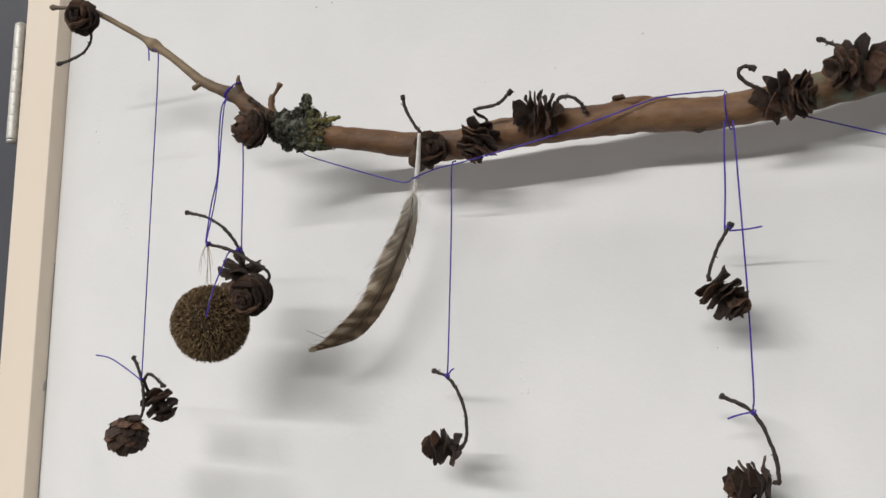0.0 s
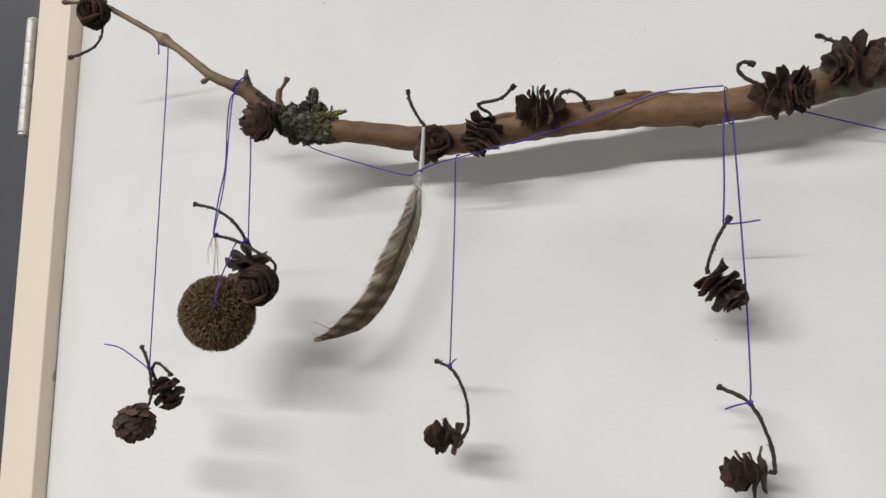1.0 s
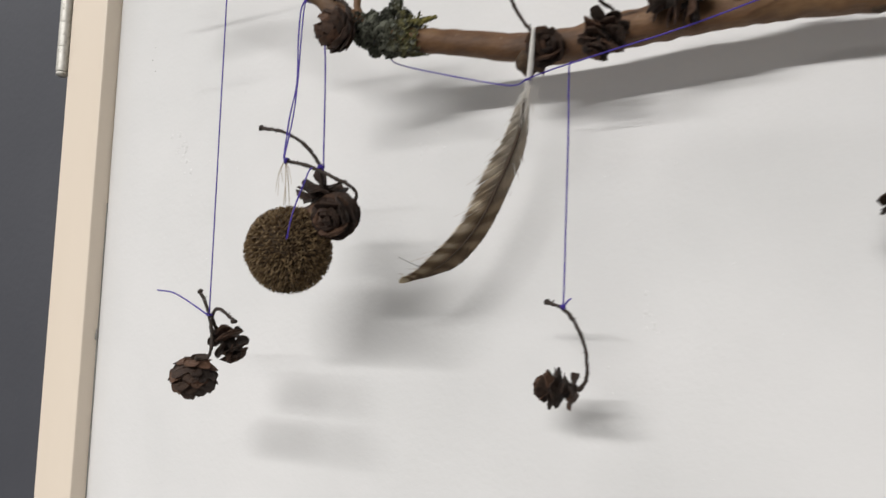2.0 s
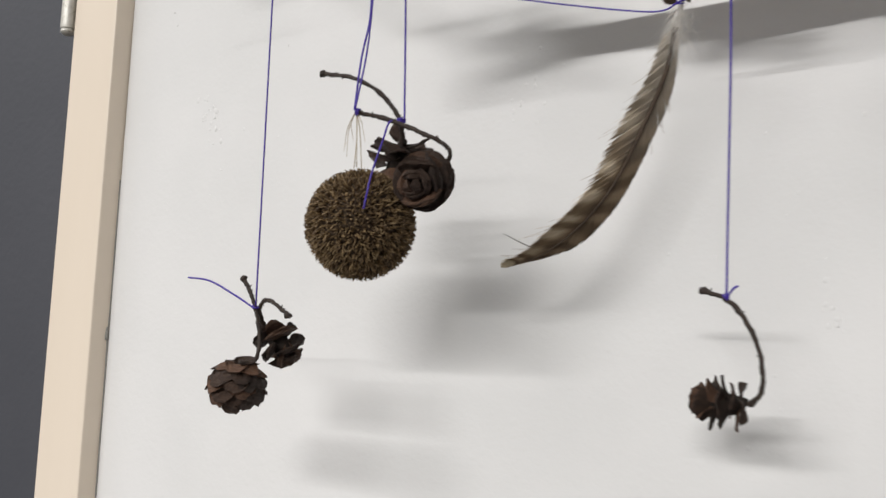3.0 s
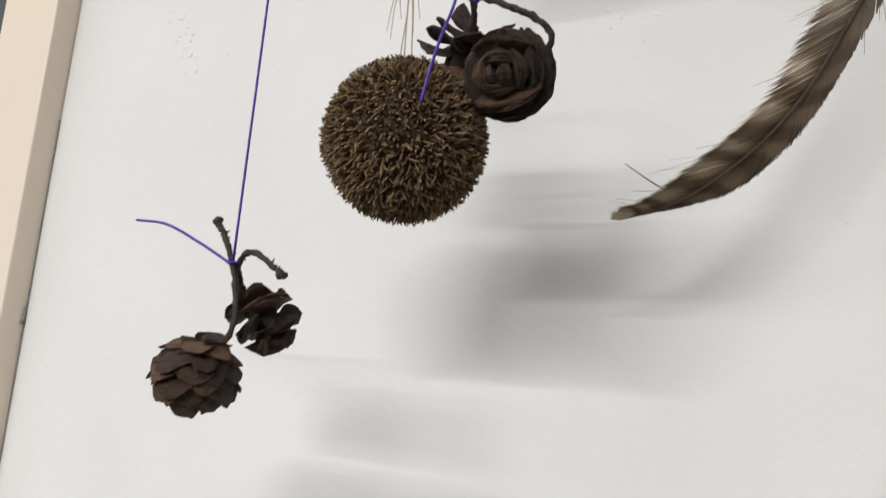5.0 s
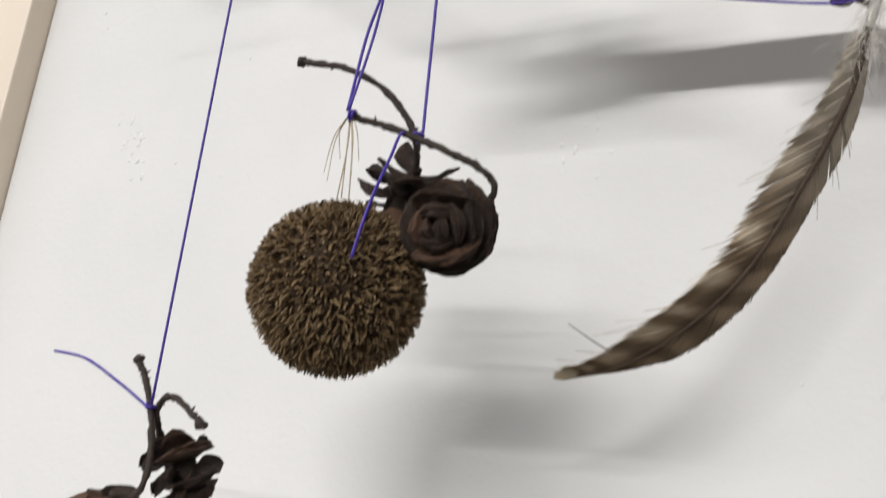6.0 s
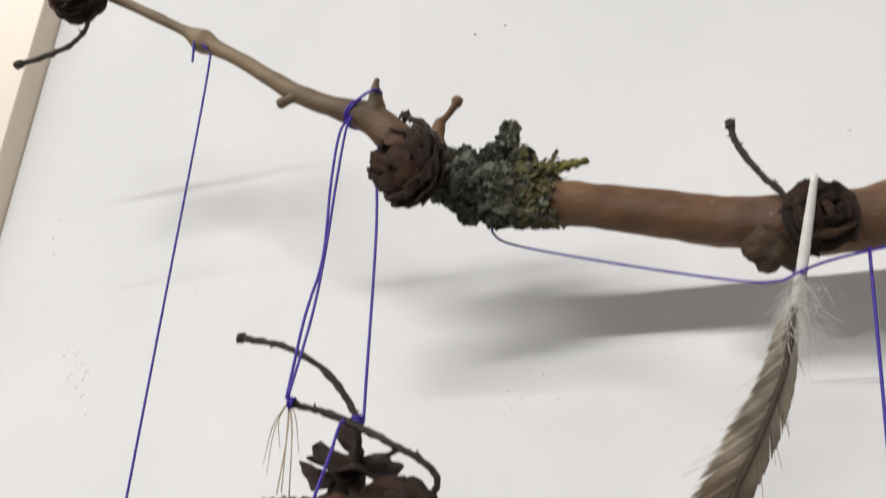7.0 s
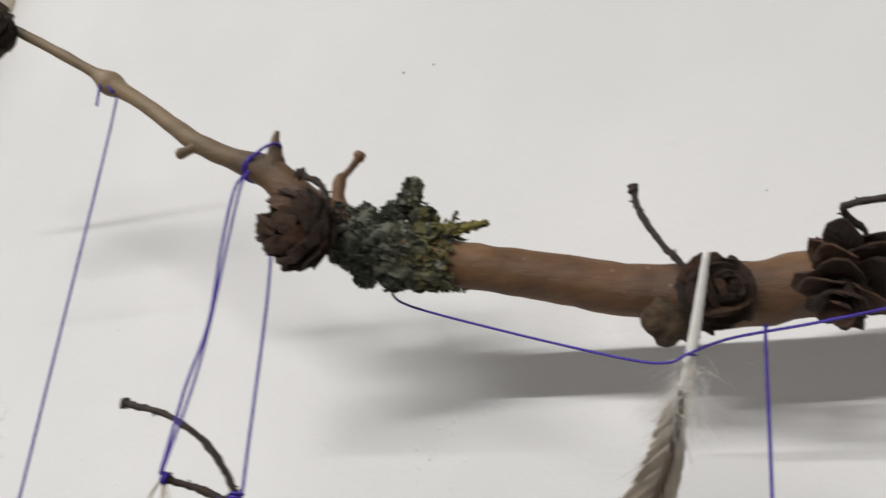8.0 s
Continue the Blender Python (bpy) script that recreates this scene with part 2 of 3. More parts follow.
def blob(bm, at, size, rough=0.25, grain=300.0, turn=None, divisions=3):
    made = bmesh.ops.create_icosphere(bm, subdivisions=divisions, radius=1.0)["verts"]
    for v in made:
        c = Vector((v.co.x * size[0], v.co.y * size[1], v.co.z * size[2]))
        if turn is not None:
            c = turn @ c
        c = c + Vector(at)
        away = (c - Vector(at))
        v.co = c + away * rough * noise.noise(c * grain)
    return bm


# ---- the room ----
def slab(name, low, high, mat, bevel=0.0):
    ob = new(name, mesh_of(name, box(bmesh.new(), low, high, bevel), mat, False))
    return tagged(ob, kind="structure")


slab("floor", (-2.0, -4.2, -0.1), (2.4, 0.6, 0.0), FLOOR)
slab("ceiling", (-2.0, -4.2, CEILING_Z), (2.4, 0.6, CEILING_Z + 0.1), ROOM)
slab("wall_south", (-2.0, -4.3, 0.0), (2.4, -4.2, CEILING_Z), ROOM)
slab("wall_east", (2.4, -4.2, 0.0), (2.5, 0.6, CEILING_Z), ROOM)
slab("wall_west", (-2.1, -4.2, 0.0), (-2.0, 0.6, CEILING_Z), ROOM)
slab("wall_dark", (-2.0, 0.4040, 0.0), (-0.3185, 0.50, CEILING_Z), DARK)
wall = slab("wall_white", (-0.2852, WALL_Y, 0.0), (2.4, 0.50, CEILING_Z), WHITE)
tagged(wall, "white painted wall with faint scuffs and brush texture")

trim = tagged(new("trim"), "cream painted wooden door frame upright beside the wall", kind="structure")
bm = bmesh.new()
box(bm, (-0.3183, 0.3923, 0.0), (-0.2856, 0.4995, CEILING_Z))
bmesh.ops.subdivide_edges(bm, edges=[e for e in bm.edges if abs(e.verts[0].co.y - e.verts[1].co.y) > 0.05 and e.verts[0].co.x > -0.3], cuts=1)
for v in bm.verts:
    if v.co.x > -0.3 and v.co.y < 0.4:
        v.co.x = -0.2866      # the inner side is splayed
    elif v.co.x > -0.3 and v.co.y < 0.49:
        v.co.y = 0.4018
bmesh.ops.bevel(bm, geom=[e for e in bm.edges if max(v.co.y for v in e.verts) < 0.4], offset=0.0007, segments=2, profile=0.6, affect="EDGES")
bmesh.ops.recalc_face_normals(bm, faces=bm.faces[:])
upright = part("upright", bm, CREAM, trim, smooth=False)
bm = bmesh.new()
tube(bm, [(-0.28545, 0.4006, 1.30, 0.0004), (-0.28545, 0.4006, 1.475, 0.0003), (-0.2857, 0.4002, 1.487, 0.0008), (-0.2857, 0.4002, 1.492, 0.0007), (-0.28545, 0.4006, 1.50, 0.0003), (-0.28545, 0.4006, 1.56, 0.0003)], 5, 6, 0.6, 200)
part("joint_crack", bm, SPECK, trim, "dark hairline crack along the joint")


# flaked paint and specks on the white wall
def wall_marks():
    bm = bmesh.new()
    rng = random.Random(4)
    for cx, cz, spread, count, size in ((-0.2287, 1.582, 0.007, 24, 0.0009), (0.0162, 1.499, 0.004, 14, 0.0007), (-0.075, 1.578, 0.012, 14, 0.0006), (-0.19, 1.535, 0.03, 16, 0.0005), (0.02, 1.55, 0.06, 26, 0.0005)):
        for _ in range(count):
            x, z = cx + rng.gauss(0, spread * 0.55), cz + rng.gauss(0, spread)
            s = size * rng.uniform(0.4, 1.3)
            blob(bm, (x, WALL_Y, z), (s * 0.8, s * 0.05, s * rng.uniform(0.5, 1.4)), 0.6, 1500, None, 2)
    ob = part("paint_blister", bm, WHITE, wall, "raised flecks of white paint", kind="stuff")
    bm = bmesh.new()
    for x, z, s in ((-0.0959, 1.6764, 0.0008), (-0.0864, 1.6768, 0.0007), (0.0673, 1.6329, 0.0005), (0.0308, 1.6251, 0.0005), (-0.2561, 1.6344, 0.0008), (-0.2545, 1.641, 0.0006), (-0.2535, 1.628, 0.0006), (-0.185, 1.607, 0.0005), (0.093, 1.513, 0.0005)):
        blob(bm, (x, WALL_Y, z), (s * 0.5, s * 0.12, s * 0.45), 0.5, 1500, None, 2)
    part("speck", bm, SPECK, wall, "small dark specks", kind="stuff")


wall_marks()


# ---- hinge ----
def hinge(x, y, low, high):
    ob = empty("hinge", (x, y, low), "old steel butt hinge with paint spots on the cream upright", "hinge")
    step = (high - low) / 5
    r = 0.0037
    for k in range(5):
        a, b = low + k * step, low + (k + 1) * step - 0.0003
        bm = tube(bmesh.new(), [(x, y, a, r * 0.93), (x, y, a + 0.0003, r), (x, y, (a + b) / 2, r), (x, y, b - 0.0003, r), (x, y, b, r * 0.93)], 20, 2)
        part("knuckle", bm, STEEL, ob)
    for z, s in ((high, 1), (low - 0.0006, -1)):
        bm = tube(bmesh.new(), [(x, y, z, r * 0.9), (x, y, z + s * 0.0012, r * 0.95), (x, y, z + s * 0.0024, r * 0.5)], 20, 3)
        part("pin_cap", bm, STEEL, ob)
    part("pin", tube(bmesh.new(), [(x, y, low, r * 0.7), (x, y, high, r * 0.7)], 12, 2), SPECK, ob)
    part("leaf", box(bmesh.new(), (x - 0.0005, y - 0.001, low), (x + 0.0008, 0.4038, high), 0.0003), STEEL, ob)
    return ob


hinge(-0.3234, 0.3926, 1.6362, 1.7068)

# ---- the branch ----
LIMB = [(-0.1815, 0.3352, 1.6705, 0.0011), (-0.1704, 0.3371, 1.6643, 0.0013), (-0.1576, 0.3398, 1.6569, 0.0013), (-0.1477, 0.3423, 1.6509, 0.00145),
        (-0.1425, 0.3437, 1.6474, 0.0031), (-0.1380, 0.3445, 1.6446, 0.0021), (-0.1278, 0.3449, 1.6377, 0.0018), (-0.1135, 0.3458, 1.6271, 0.0022),
        (-0.1036, 0.3476, 1.6220, 0.0024), (-0.0945, 0.3494, 1.6180, 0.0034), (-0.0861, 0.3523, 1.6110, 0.0039), (-0.0752, 0.3589, 1.6032, 0.0047),
        (-0.0669, 0.3632, 1.6005, 0.0047), (-0.0536, 0.3683, 1.5993, 0.0046), (-0.0368, 0.3739, 1.5966, 0.0049), (-0.0225, 0.3777, 1.5944, 0.0053),
        (-0.0063, 0.3789, 1.5925, 0.0062), (0.0123, 0.3785, 1.5936, 0.0060), (0.0346, 0.3783, 1.5944, 0.0062), (0.0548, 0.3794, 1.5944, 0.0058),
        (0.0716, 0.3813, 1.5953, 0.0064), (0.0856, 0.3818, 1.5936, 0.0061), (0.1031, 0.3830, 1.5930, 0.0057), (0.1234, 0.3838, 1.5947, 0.0057),
        (0.1523, 0.3854, 1.5992, 0.0058), (0.1898, 0.3850, 1.6030, 0.006), (0.2384, 0.3868, 1.6064, 0.0062)]
branch = empty("branch", (-0.0183, 0.3721, 1.5915), "crooked brown branch thinning to a twig, hung before a white wall", "branch")
part("limb", tube(bmesh.new(), LIMB, 28, 14, 0.13, 190), BARK, branch)
for name, pts in (
        ("side_shoot", [(-0.1115, 0.3458, 1.6258, 0.0015), (-0.1137, 0.3446, 1.6240, 0.0012), (-0.1148, 0.3440, 1.6232, 0.0013), (-0.1156, 0.3436, 1.6228, 0.0008)]),
        ("side_shoot", [(-0.0925, 0.3490, 1.6180, 0.0026), (-0.0922, 0.3480, 1.6215, 0.0016), (-0.0923, 0.3476, 1.6240, 0.0010), (-0.0920, 0.3474, 1.6262, 0.0005)]),
        ("side_shoot", [(-0.0792, 0.3565, 1.6070, 0.0022), (-0.0802, 0.3560, 1.6125, 0.0015), (-0.0804, 0.3558, 1.6158, 0.0015), (-0.0800, 0.3558, 1.6172, 0.0013), (-0.0790, 0.3558, 1.6182, 0.0008), (-0.0772, 0.3560, 1.6208, 0.0008), (-0.0766, 0.3561, 1.6217, 0.0013), (-0.0761, 0.3562, 1.6228, 0.0011)]),
        ("bud", [(-0.1790, 0.3350, 1.6680, 0.0010), (-0.1880, 0.3325, 1.6700, 0.0008), (-0.1965, 0.3308, 1.6714, 0.0010), (-0.1992, 0.3303, 1.6719, 0.0014), (-0.2008, 0.3300, 1.6721, 0.0008)]),
        ("bud", [(-0.1800, 0.3348, 1.6690, 0.0010), (-0.1875, 0.3328, 1.6745, 0.0008), (-0.1915, 0.3318, 1.6774, 0.0011), (-0.1935, 0.3313, 1.6789, 0.0014), (-0.1945, 0.3310, 1.6797, 0.0008)]),
        ("bud", [(-0.1800, 0.3350, 1.6695, 0.0011), (-0.1850, 0.3335, 1.6762, 0.0008), (-0.1882, 0.3326, 1.6805, 0.0011), (-0.1895, 0.3322, 1.6822, 0.0014), (-0.1901, 0.3320, 1.6830, 0.0008)])):
    part(name, tube(bmesh.new(), pts, 10, 5, 0.25, 500), BUD if name == "bud" else BARK, branch)
part("knot", blob(bmesh.new(), (-0.0167, 0.3771, 1.5880), (0.0055, 0.0045, 0.0046), 0.55, 420), KNOT, branch, "rough grey knot under the branch")
part("swelling", blob(bmesh.new(), (0.0702, 0.3800, 1.5990), (0.0090, 0.0045, 0.0030), 0.25, 260), BARK, branch)
part("knot", blob(bmesh.new(), (0.0668, 0.3770, 1.6012), (0.0026, 0.0016, 0.0011), 0.45, 600), KNOT, branch, "dark oval scar on the branch")
part("knot", blob(bmesh.new(), (0.0937, 0.3818, 1.5875), (0.0026, 0.0022, 0.0013), 0.4, 420), KNOT, branch, "small broken spur under the branch")


def lobe(bm, at, normal, size, rng):
    """A crumpled leafy lobe with a ragged edge and some thickness."""
    turn = Vector(normal).to_track_quat("Z", "Y").to_matrix() @ Matrix.Rotation(rng.uniform(0, 6.28), 3, "Z")
    n, cup = 8, rng.uniform(-0.2, 0.7)
    rings = []
    for sign in (1, -1):
        mid = bm.verts.new(Vector(at) + turn @ Vector((0, 0, sign * size * 0.08)))
        ring = []
        for k in range(n):
            w = 2 * math.pi * k / n
            r = size * rng.uniform(0.78, 1.12) if sign == 1 else None
            if sign == 1:
                c = Vector((math.cos(w) * r, math.sin(w) * r * 0.8, cup * r * 0.6 + size * rng.uniform(-0.15, 0.25)))
                c = Vector(at) + turn @ c
            else:
                c = rings[0][1][k].co - turn @ Vector((0, 0, size * 0.14))
            ring.append(bm.verts.new(c))
        for k in range(n):
            q = (mid, ring[k], ring[(k + 1) % n])
            bm.faces.new(q if sign == 1 else q[::-1])
        rings.append((mid, ring))
    a, b = rings[0][1], rings[1][1]
    for k in range(n):
        bm.faces.new((a[k], b[k], b[(k + 1) % n], a[(k + 1) % n]))


def lichen():
    rng = random.Random(11)
    ob = part("lichen", tube(bmesh.new(), [(-0.0815, 0.3555, 1.6065, 0.0042), (-0.077, 0.3578, 1.6040, 0.0054), (-0.0705, 0.3613, 1.6020, 0.0058), (-0.064, 0.3645, 1.6005, 0.0053), (-0.0585, 0.3665, 1.5995, 0.0047)], 26, 8, 0.5, 420), LICHEN, branch, "crusty grey-green lichen around the branch", False)
    bm = bmesh.new()
    axis = spline([(-0.0815, 0.3555, 1.6065, 0.0045), (-0.077, 0.3578, 1.6040, 0.0064), (-0.0705, 0.3613, 1.6020, 0.0068), (-0.064, 0.3645, 1.6005, 0.0062), (-0.0575, 0.3668, 1.5995, 0.0052)], 8)
    for _ in range(3000):
        q = axis[rng.randrange(len(axis))]
        w = rng.uniform(0, 6.28)
        n = Vector((rng.uniform(-0.3, 0.3), math.cos(w), math.sin(w))).normalized()
        at = Vector(q[:3]) + n * q[3] * rng.uniform(0.91, 1.04) + Vector((rng.uniform(-1, 1) * 0.0008, 0, 0))
        lobe(bm, at, n + Vector((rng.gauss(0, 0.6), rng.gauss(0, 0.6), rng.gauss(0, 0.6))), rng.uniform(0.00026, 0.0006) * (2.2 if rng.random() < 0.10 else 1.0), rng)
    # raised clump
    for cx, cy, cz, rad, count in ((-0.0672, 0.3622, 1.6130, 0.0030, 300), (-0.0665, 0.3622, 1.6160, 0.0024, 220), (-0.0700, 0.3612, 1.6098, 0.0034, 220), (-0.0640, 0.3635, 1.6090, 0.0038, 260), (-0.0752, 0.3590, 1.6098, 0.0026, 140), (-0.0738, 0.3596, 1.5962, 0.0030, 260), (-0.0690, 0.3620, 1.5955, 0.0026, 180)):
        blob(bm, (cx, cy, cz), (rad * 0.78, rad * 0.78, rad * 0.78), 0.5, 600, None, 2)
        for _ in range(count):
            n = Vector((rng.gauss(0, 1), rng.gauss(0, 1), rng.gauss(0, 1))).normalized()
            lobe(bm, Vector((cx, cy, cz)) + n * rad * rng.uniform(0.5, 0.92), n + Vector((rng.gauss(0, 0.4), rng.gauss(0, 0.4), rng.gauss(0, 0.4))), rng.uniform(0.0003, 0.0008), rng)
    # pointed frond along the upper edge
    tube(bm, [(-0.0660, 0.3615, 1.6050, 0.0024), (-0.0600, 0.3625, 1.6052, 0.0017), (-0.0545, 0.3633, 1.6056, 0.0010), (-0.0494, 0.3641, 1.6063, 0.0003)], 10, 5, 0.6, 700)
    for k in range(220):
        s = rng.random()
        c = Vector((-0.0635, 0.3615, 1.6052)).lerp(Vector((-0.0498, 0.3640, 1.6062)), s)
        spread = 0.0015 * (1 - s) + 0.0003
        at = c + Vector((0, rng.gauss(0, 0.5) * spread, rng.gauss(0, 0.7) * spread))
        lobe(bm, at, (rng.gauss(0, 0.4), -0.8, rng.gauss(0.5, 0.5)), rng.uniform(0.0004, 0.0009), rng)
    part("lobe_growth", bm, LICHEN, ob, "small curled leafy lichen lobes", False, kind="stuff")


lichen()


# ---- cones ----
def scale_mesh(seed, wrap=0.0):
    """One woody scale: a stalk that widens to a thick, wrinkled, lens-shaped lip. x across, y outwards, z along the cone."""
    rng = random.Random(seed)
    bm = bmesh.new()
    n, rings = 16, []
    shift = Vector((seed * 7.3, 0, 0))
    lean, notch = rng.uniform(-0.25, 0.25), rng.uniform(0.36, 0.50) + wrap
    for y, wx, hz in ((0.0, 0.24, 0.35), (0.45, 0.55, 0.42), (0.80, 0.95, 0.80), (0.95, 1.0, 1.0), (1.0, 0.96, 0.86), (0.965, 0.84, 0.56), (1.0, 0.72, 0.36), (0.955, 0.50, 0.14), (1.0, 0.28, 0.05)):
        ring = []
        for k in range(n):
            w = 2 * math.pi * k / n
            x = math.cos(w) * wx
            z = math.copysign((1 - abs(math.cos(w)) ** 1.5) ** 0.8, math.sin(w)) * hz
            d = noise.noise(Vector((x * 1.9, y * 1.3, z * 1.9)) + shift)
            e = noise.noise(Vector((x * 7.0, y * 2.0, z * 5.0)) + shift)
            ring.append(bm.verts.new((x * (1 + 0.14 * d) + lean * 0.2 * y, y - notch * x * x * y + 0.07 * d + 0.07 * e * y, z + (0.30 * d + 0.26 * e) * y - 0.35 * x * x * y)))
        rings.append(ring)
    for r, s in zip(rings, rings[1:]):
        for k in range(n):
            bm.faces.new((r[k], s[k], s[(k + 1) % n], r[(k + 1) % n]))
    bm.faces.new(rings[0])
    bm.faces.new(rings[-1][::-1])
    bmesh.ops.recalc_face_normals(bm, faces=bm.faces[:])
    return mesh_of("scale", bm, SCALE, False)


SCALES = [scale_mesh(s) for s in range(1, 10)]
TIPS = [scale_mesh(s, 0.55) for s in range(11, 15)]


def petal_mesh(seed):
    """A thin, flaring scale of an opened cone: cupped, curled outwards at its wavy lip."""
    rng = random.Random(seed)
    bm = bmesh.new()
    across, along = 7, 6
    bend, cup, skew = rng.uniform(0.25, 0.6), rng.uniform(0.15, 0.45), rng.uniform(-0.15, 0.15)
    shift = Vector((seed * 5.1, 0, 0))
    sheets = []
    for side in (1, -1):
        rows = []
        for j in range(along + 1):
            v = j / along
            half = (0.26 + 0.95 * v - 0.28 * v ** 3) * (1.0 if v < 0.99 else 0.86)
            row = []
            for i in range(across):
                u = 2 * i / (across - 1) - 1
                lip = 0.16 * noise.noise(Vector((u * 1.6, 0, 0)) + shift) - 0.27 * abs(u) ** 1.8
                y = v * (1 + lip * v)
                thin = 0.10 * (1 - 0.45 * v) * (1 - 0.75 * abs(u) ** 3)
                wave = 0.16 * v * noise.noise(Vector((u * 2.2, v * 2.0, 0)) + shift)
                z = 0.18 * v - bend * v ** 2.4 + cup * u * u * v + wave + side * thin
                row.append(bm.verts.new((u * half + skew * v, y, z)))
            rows.append(row)
        for r, q in zip(rows, rows[1:]):
            for i in range(across - 1):
                f = (r[i], r[i + 1], q[i + 1], q[i])
                bm.faces.new(f if side == 1 else f[::-1])
        sheets.append(rows)
    a, b = sheets
    rim = [(0, i) for i in range(across)] + [(j, across - 1) for j in range(1, along + 1)] + [(along, i) for i in range(across - 2, -1, -1)] + [(j, 0) for j in range(along - 1, 0, -1)]
    for (j, i), (m, n) in zip(rim, rim[1:] + rim[:1]):
        bm.faces.new((a[j][i], b[j][i], b[m][n], a[m][n]))
    bmesh.ops.recalc_face_normals(bm, faces=bm.faces[:])
    return mesh_of("scale", bm, SCALE, False)


PETALS = [petal_mesh(s) for s in range(21, 29)]


def stalk(points, parent, width=0.00068, seed=0):
    """A dry stalk with a thickened end, given from the cone outwards."""
    n = len(points)
    pts = [(*p, width * (1.25 if i == 0 else 0.95 if i < n - 1 else 1.5)) for i, p in enumerate(points)]
    last, before = Vector(points[-1]), Vector(points[-2])
    ahead = (last - before).normalized()
    pts[-1] = (*(last - ahead * 0.0022), width * 1.0)
    pts += [(*(last - ahead * 0.0012), width * 1.6), (*last, width * 1.25)]
    bm = tube(bmesh.new(), pts, 9, 8, 0.7, 1100, seed)
    rng = random.Random(seed + 50)
    line = spline(points, 6)
    for _ in range(8):      # tiny dry bud scales
        c = Vector(line[rng.randrange(len(line) // 3, len(line))])
        out = Vector((rng.gauss(0, 1), rng.gauss(0, 1), rng.gauss(0, 1))).normalized()
        tube(bm, [(*c, width * 0.5), (*(c + out * width * 1.5), width * 0.28), (*(c + out * width * 2.2), width * 0.1)], 5, 2)
    part("stalk", bm, STEM, parent)


def cone(at, axis, radius, seed, stalk_points=(), opened=0.5, longer=1.1, label="dry brown open cone", group="", whorls=11):
    """A small woody cone: crossed pairs of scales round a heart. at: its middle; axis: from its base to its tip."""
    rng = random.Random(seed)
    ob = empty("pine_cone", at, label, "cone", group)
    axis = Vector(axis).normalized()
    turn = axis.to_track_quat("Z", "Y").to_matrix().to_4x4() @ Matrix.Rotation(rng.uniform(0, 1.5), 4, "Z")
    half = radius * longer
    bm = bmesh.new()
    blob(bm, (0, 0, 0), (radius * 0.42, radius * 0.42, half * 0.80), 0.3, 400, None, 2)
    bm.transform(Matrix.Translation(at) @ turn)
    part("heart", bm, CORE, ob)
    for k in range(whorls):
        s = (k + 0.5) / whorls
        lat = math.radians(-72 + 150 * s)
        for j in range(2):
            th = math.pi * j + k * math.pi / 2 + rng.gauss(0, 0.10)
            tip = math.cos(lat)
            lift = lat * 0.80 + rng.gauss(0, 0.07) + 0.12
            out = Vector((math.cos(lift) * math.cos(th), math.cos(lift) * math.sin(th), math.sin(lift)))
            across = Vector((-math.sin(th), math.cos(th), 0))
            up = across.cross(out) * -1
            up = out.cross(across) * -1 if up.z < 0 else up
            foot = Vector((0, 0, math.sin(lat) * half * 0.50))
            edge = Vector((math.cos(th) * tip * radius, math.sin(th) * tip * radius, math.sin(lat) * half))
            length = max((edge - foot).dot(out), radius * 0.35) * rng.uniform(0.93, 1.06)
            wide = radius * (0.30 + 0.52 * tip) * rng.uniform(0.88, 1.12)
            thick = half * (0.175 - 0.05 * opened) * rng.uniform(0.85, 1.2) * (0.7 + 0.3 * tip)
            frame3 = Matrix((across * wide, out * length, up * thick)).transposed().to_4x4()
            shapes = TIPS if abs(lat) > 0.75 else SCALES
            piece = new("scale", shapes[rng.randrange(len(shapes))])
            piece.parent = ob
            piece.matrix_basis = turn @ Matrix.Translation(foot) @ frame3
    if stalk_points:
        base = Vector(at) - axis * half * 0.75
        stalk([tuple(base), *stalk_points], ob, seed=seed)
    return ob


def petal_cone(at, axis, radius, seed, stalk_points, longer, label, group, count=32, flare=0.42, breadth=1.0):
    """An opened cone: thin flaring scales set in a spiral. at: its middle; axis: from its base to its tip."""
    rng = random.Random(seed)
    ob = empty("pine_cone", at, label, "cone", group)
    axis = Vector(axis).normalized()
    turn = axis.to_track_quat("Z", "Y").to_matrix().to_4x4() @ Matrix.Rotation(rng.uniform(0, 6.2), 4, "Z")
    half = radius * longer
    bm = blob(bmesh.new(), (0, 0, 0), (radius * 0.36, radius * 0.36, half * 0.75), 0.3, 400, None, 2)
    bm.transform(Matrix.Translation(at) @ turn)
    part("heart", bm, CORE, ob)
    for k in range(count):
        s = (k + 0.5) / count
        lat = math.radians(-62 + 140 * s)
        th = k * 2.39996 + rng.gauss(0, 0.12)
        lift = lat * 0.62 + flare + rng.gauss(0, 0.12)
        out = Vector((math.cos(lift) * math.cos(th), math.cos(lift) * math.sin(th), math.sin(lift)))
        across = Vector((-math.sin(th), math.cos(th), 0))
        up = across.cross(out)
        if up.z < 0:
            up = -up
        foot = Vector((0, 0, math.sin(lat) * half * 0.55 - half * 0.15))
        length = radius * (0.62 + 0.42 * math.cos(lat)) * rng.uniform(0.9, 1.1)
        wide = breadth * radius * (0.24 + 0.28 * math.cos(lat)) * rng.uniform(0.85, 1.15)
        frame3 = Matrix((across * wide, out * length, up * radius * 0.52)).transposed().to_4x4()
        piece = new("scale", PETALS[rng.randrange(len(PETALS))])
        piece.parent = ob
        piece.matrix_basis = turn @ Matrix.Translation(foot) @ frame3
    stalk([tuple(Vector(at) - axis * half * 0.75), *stalk_points], ob, seed=seed)
    return ob


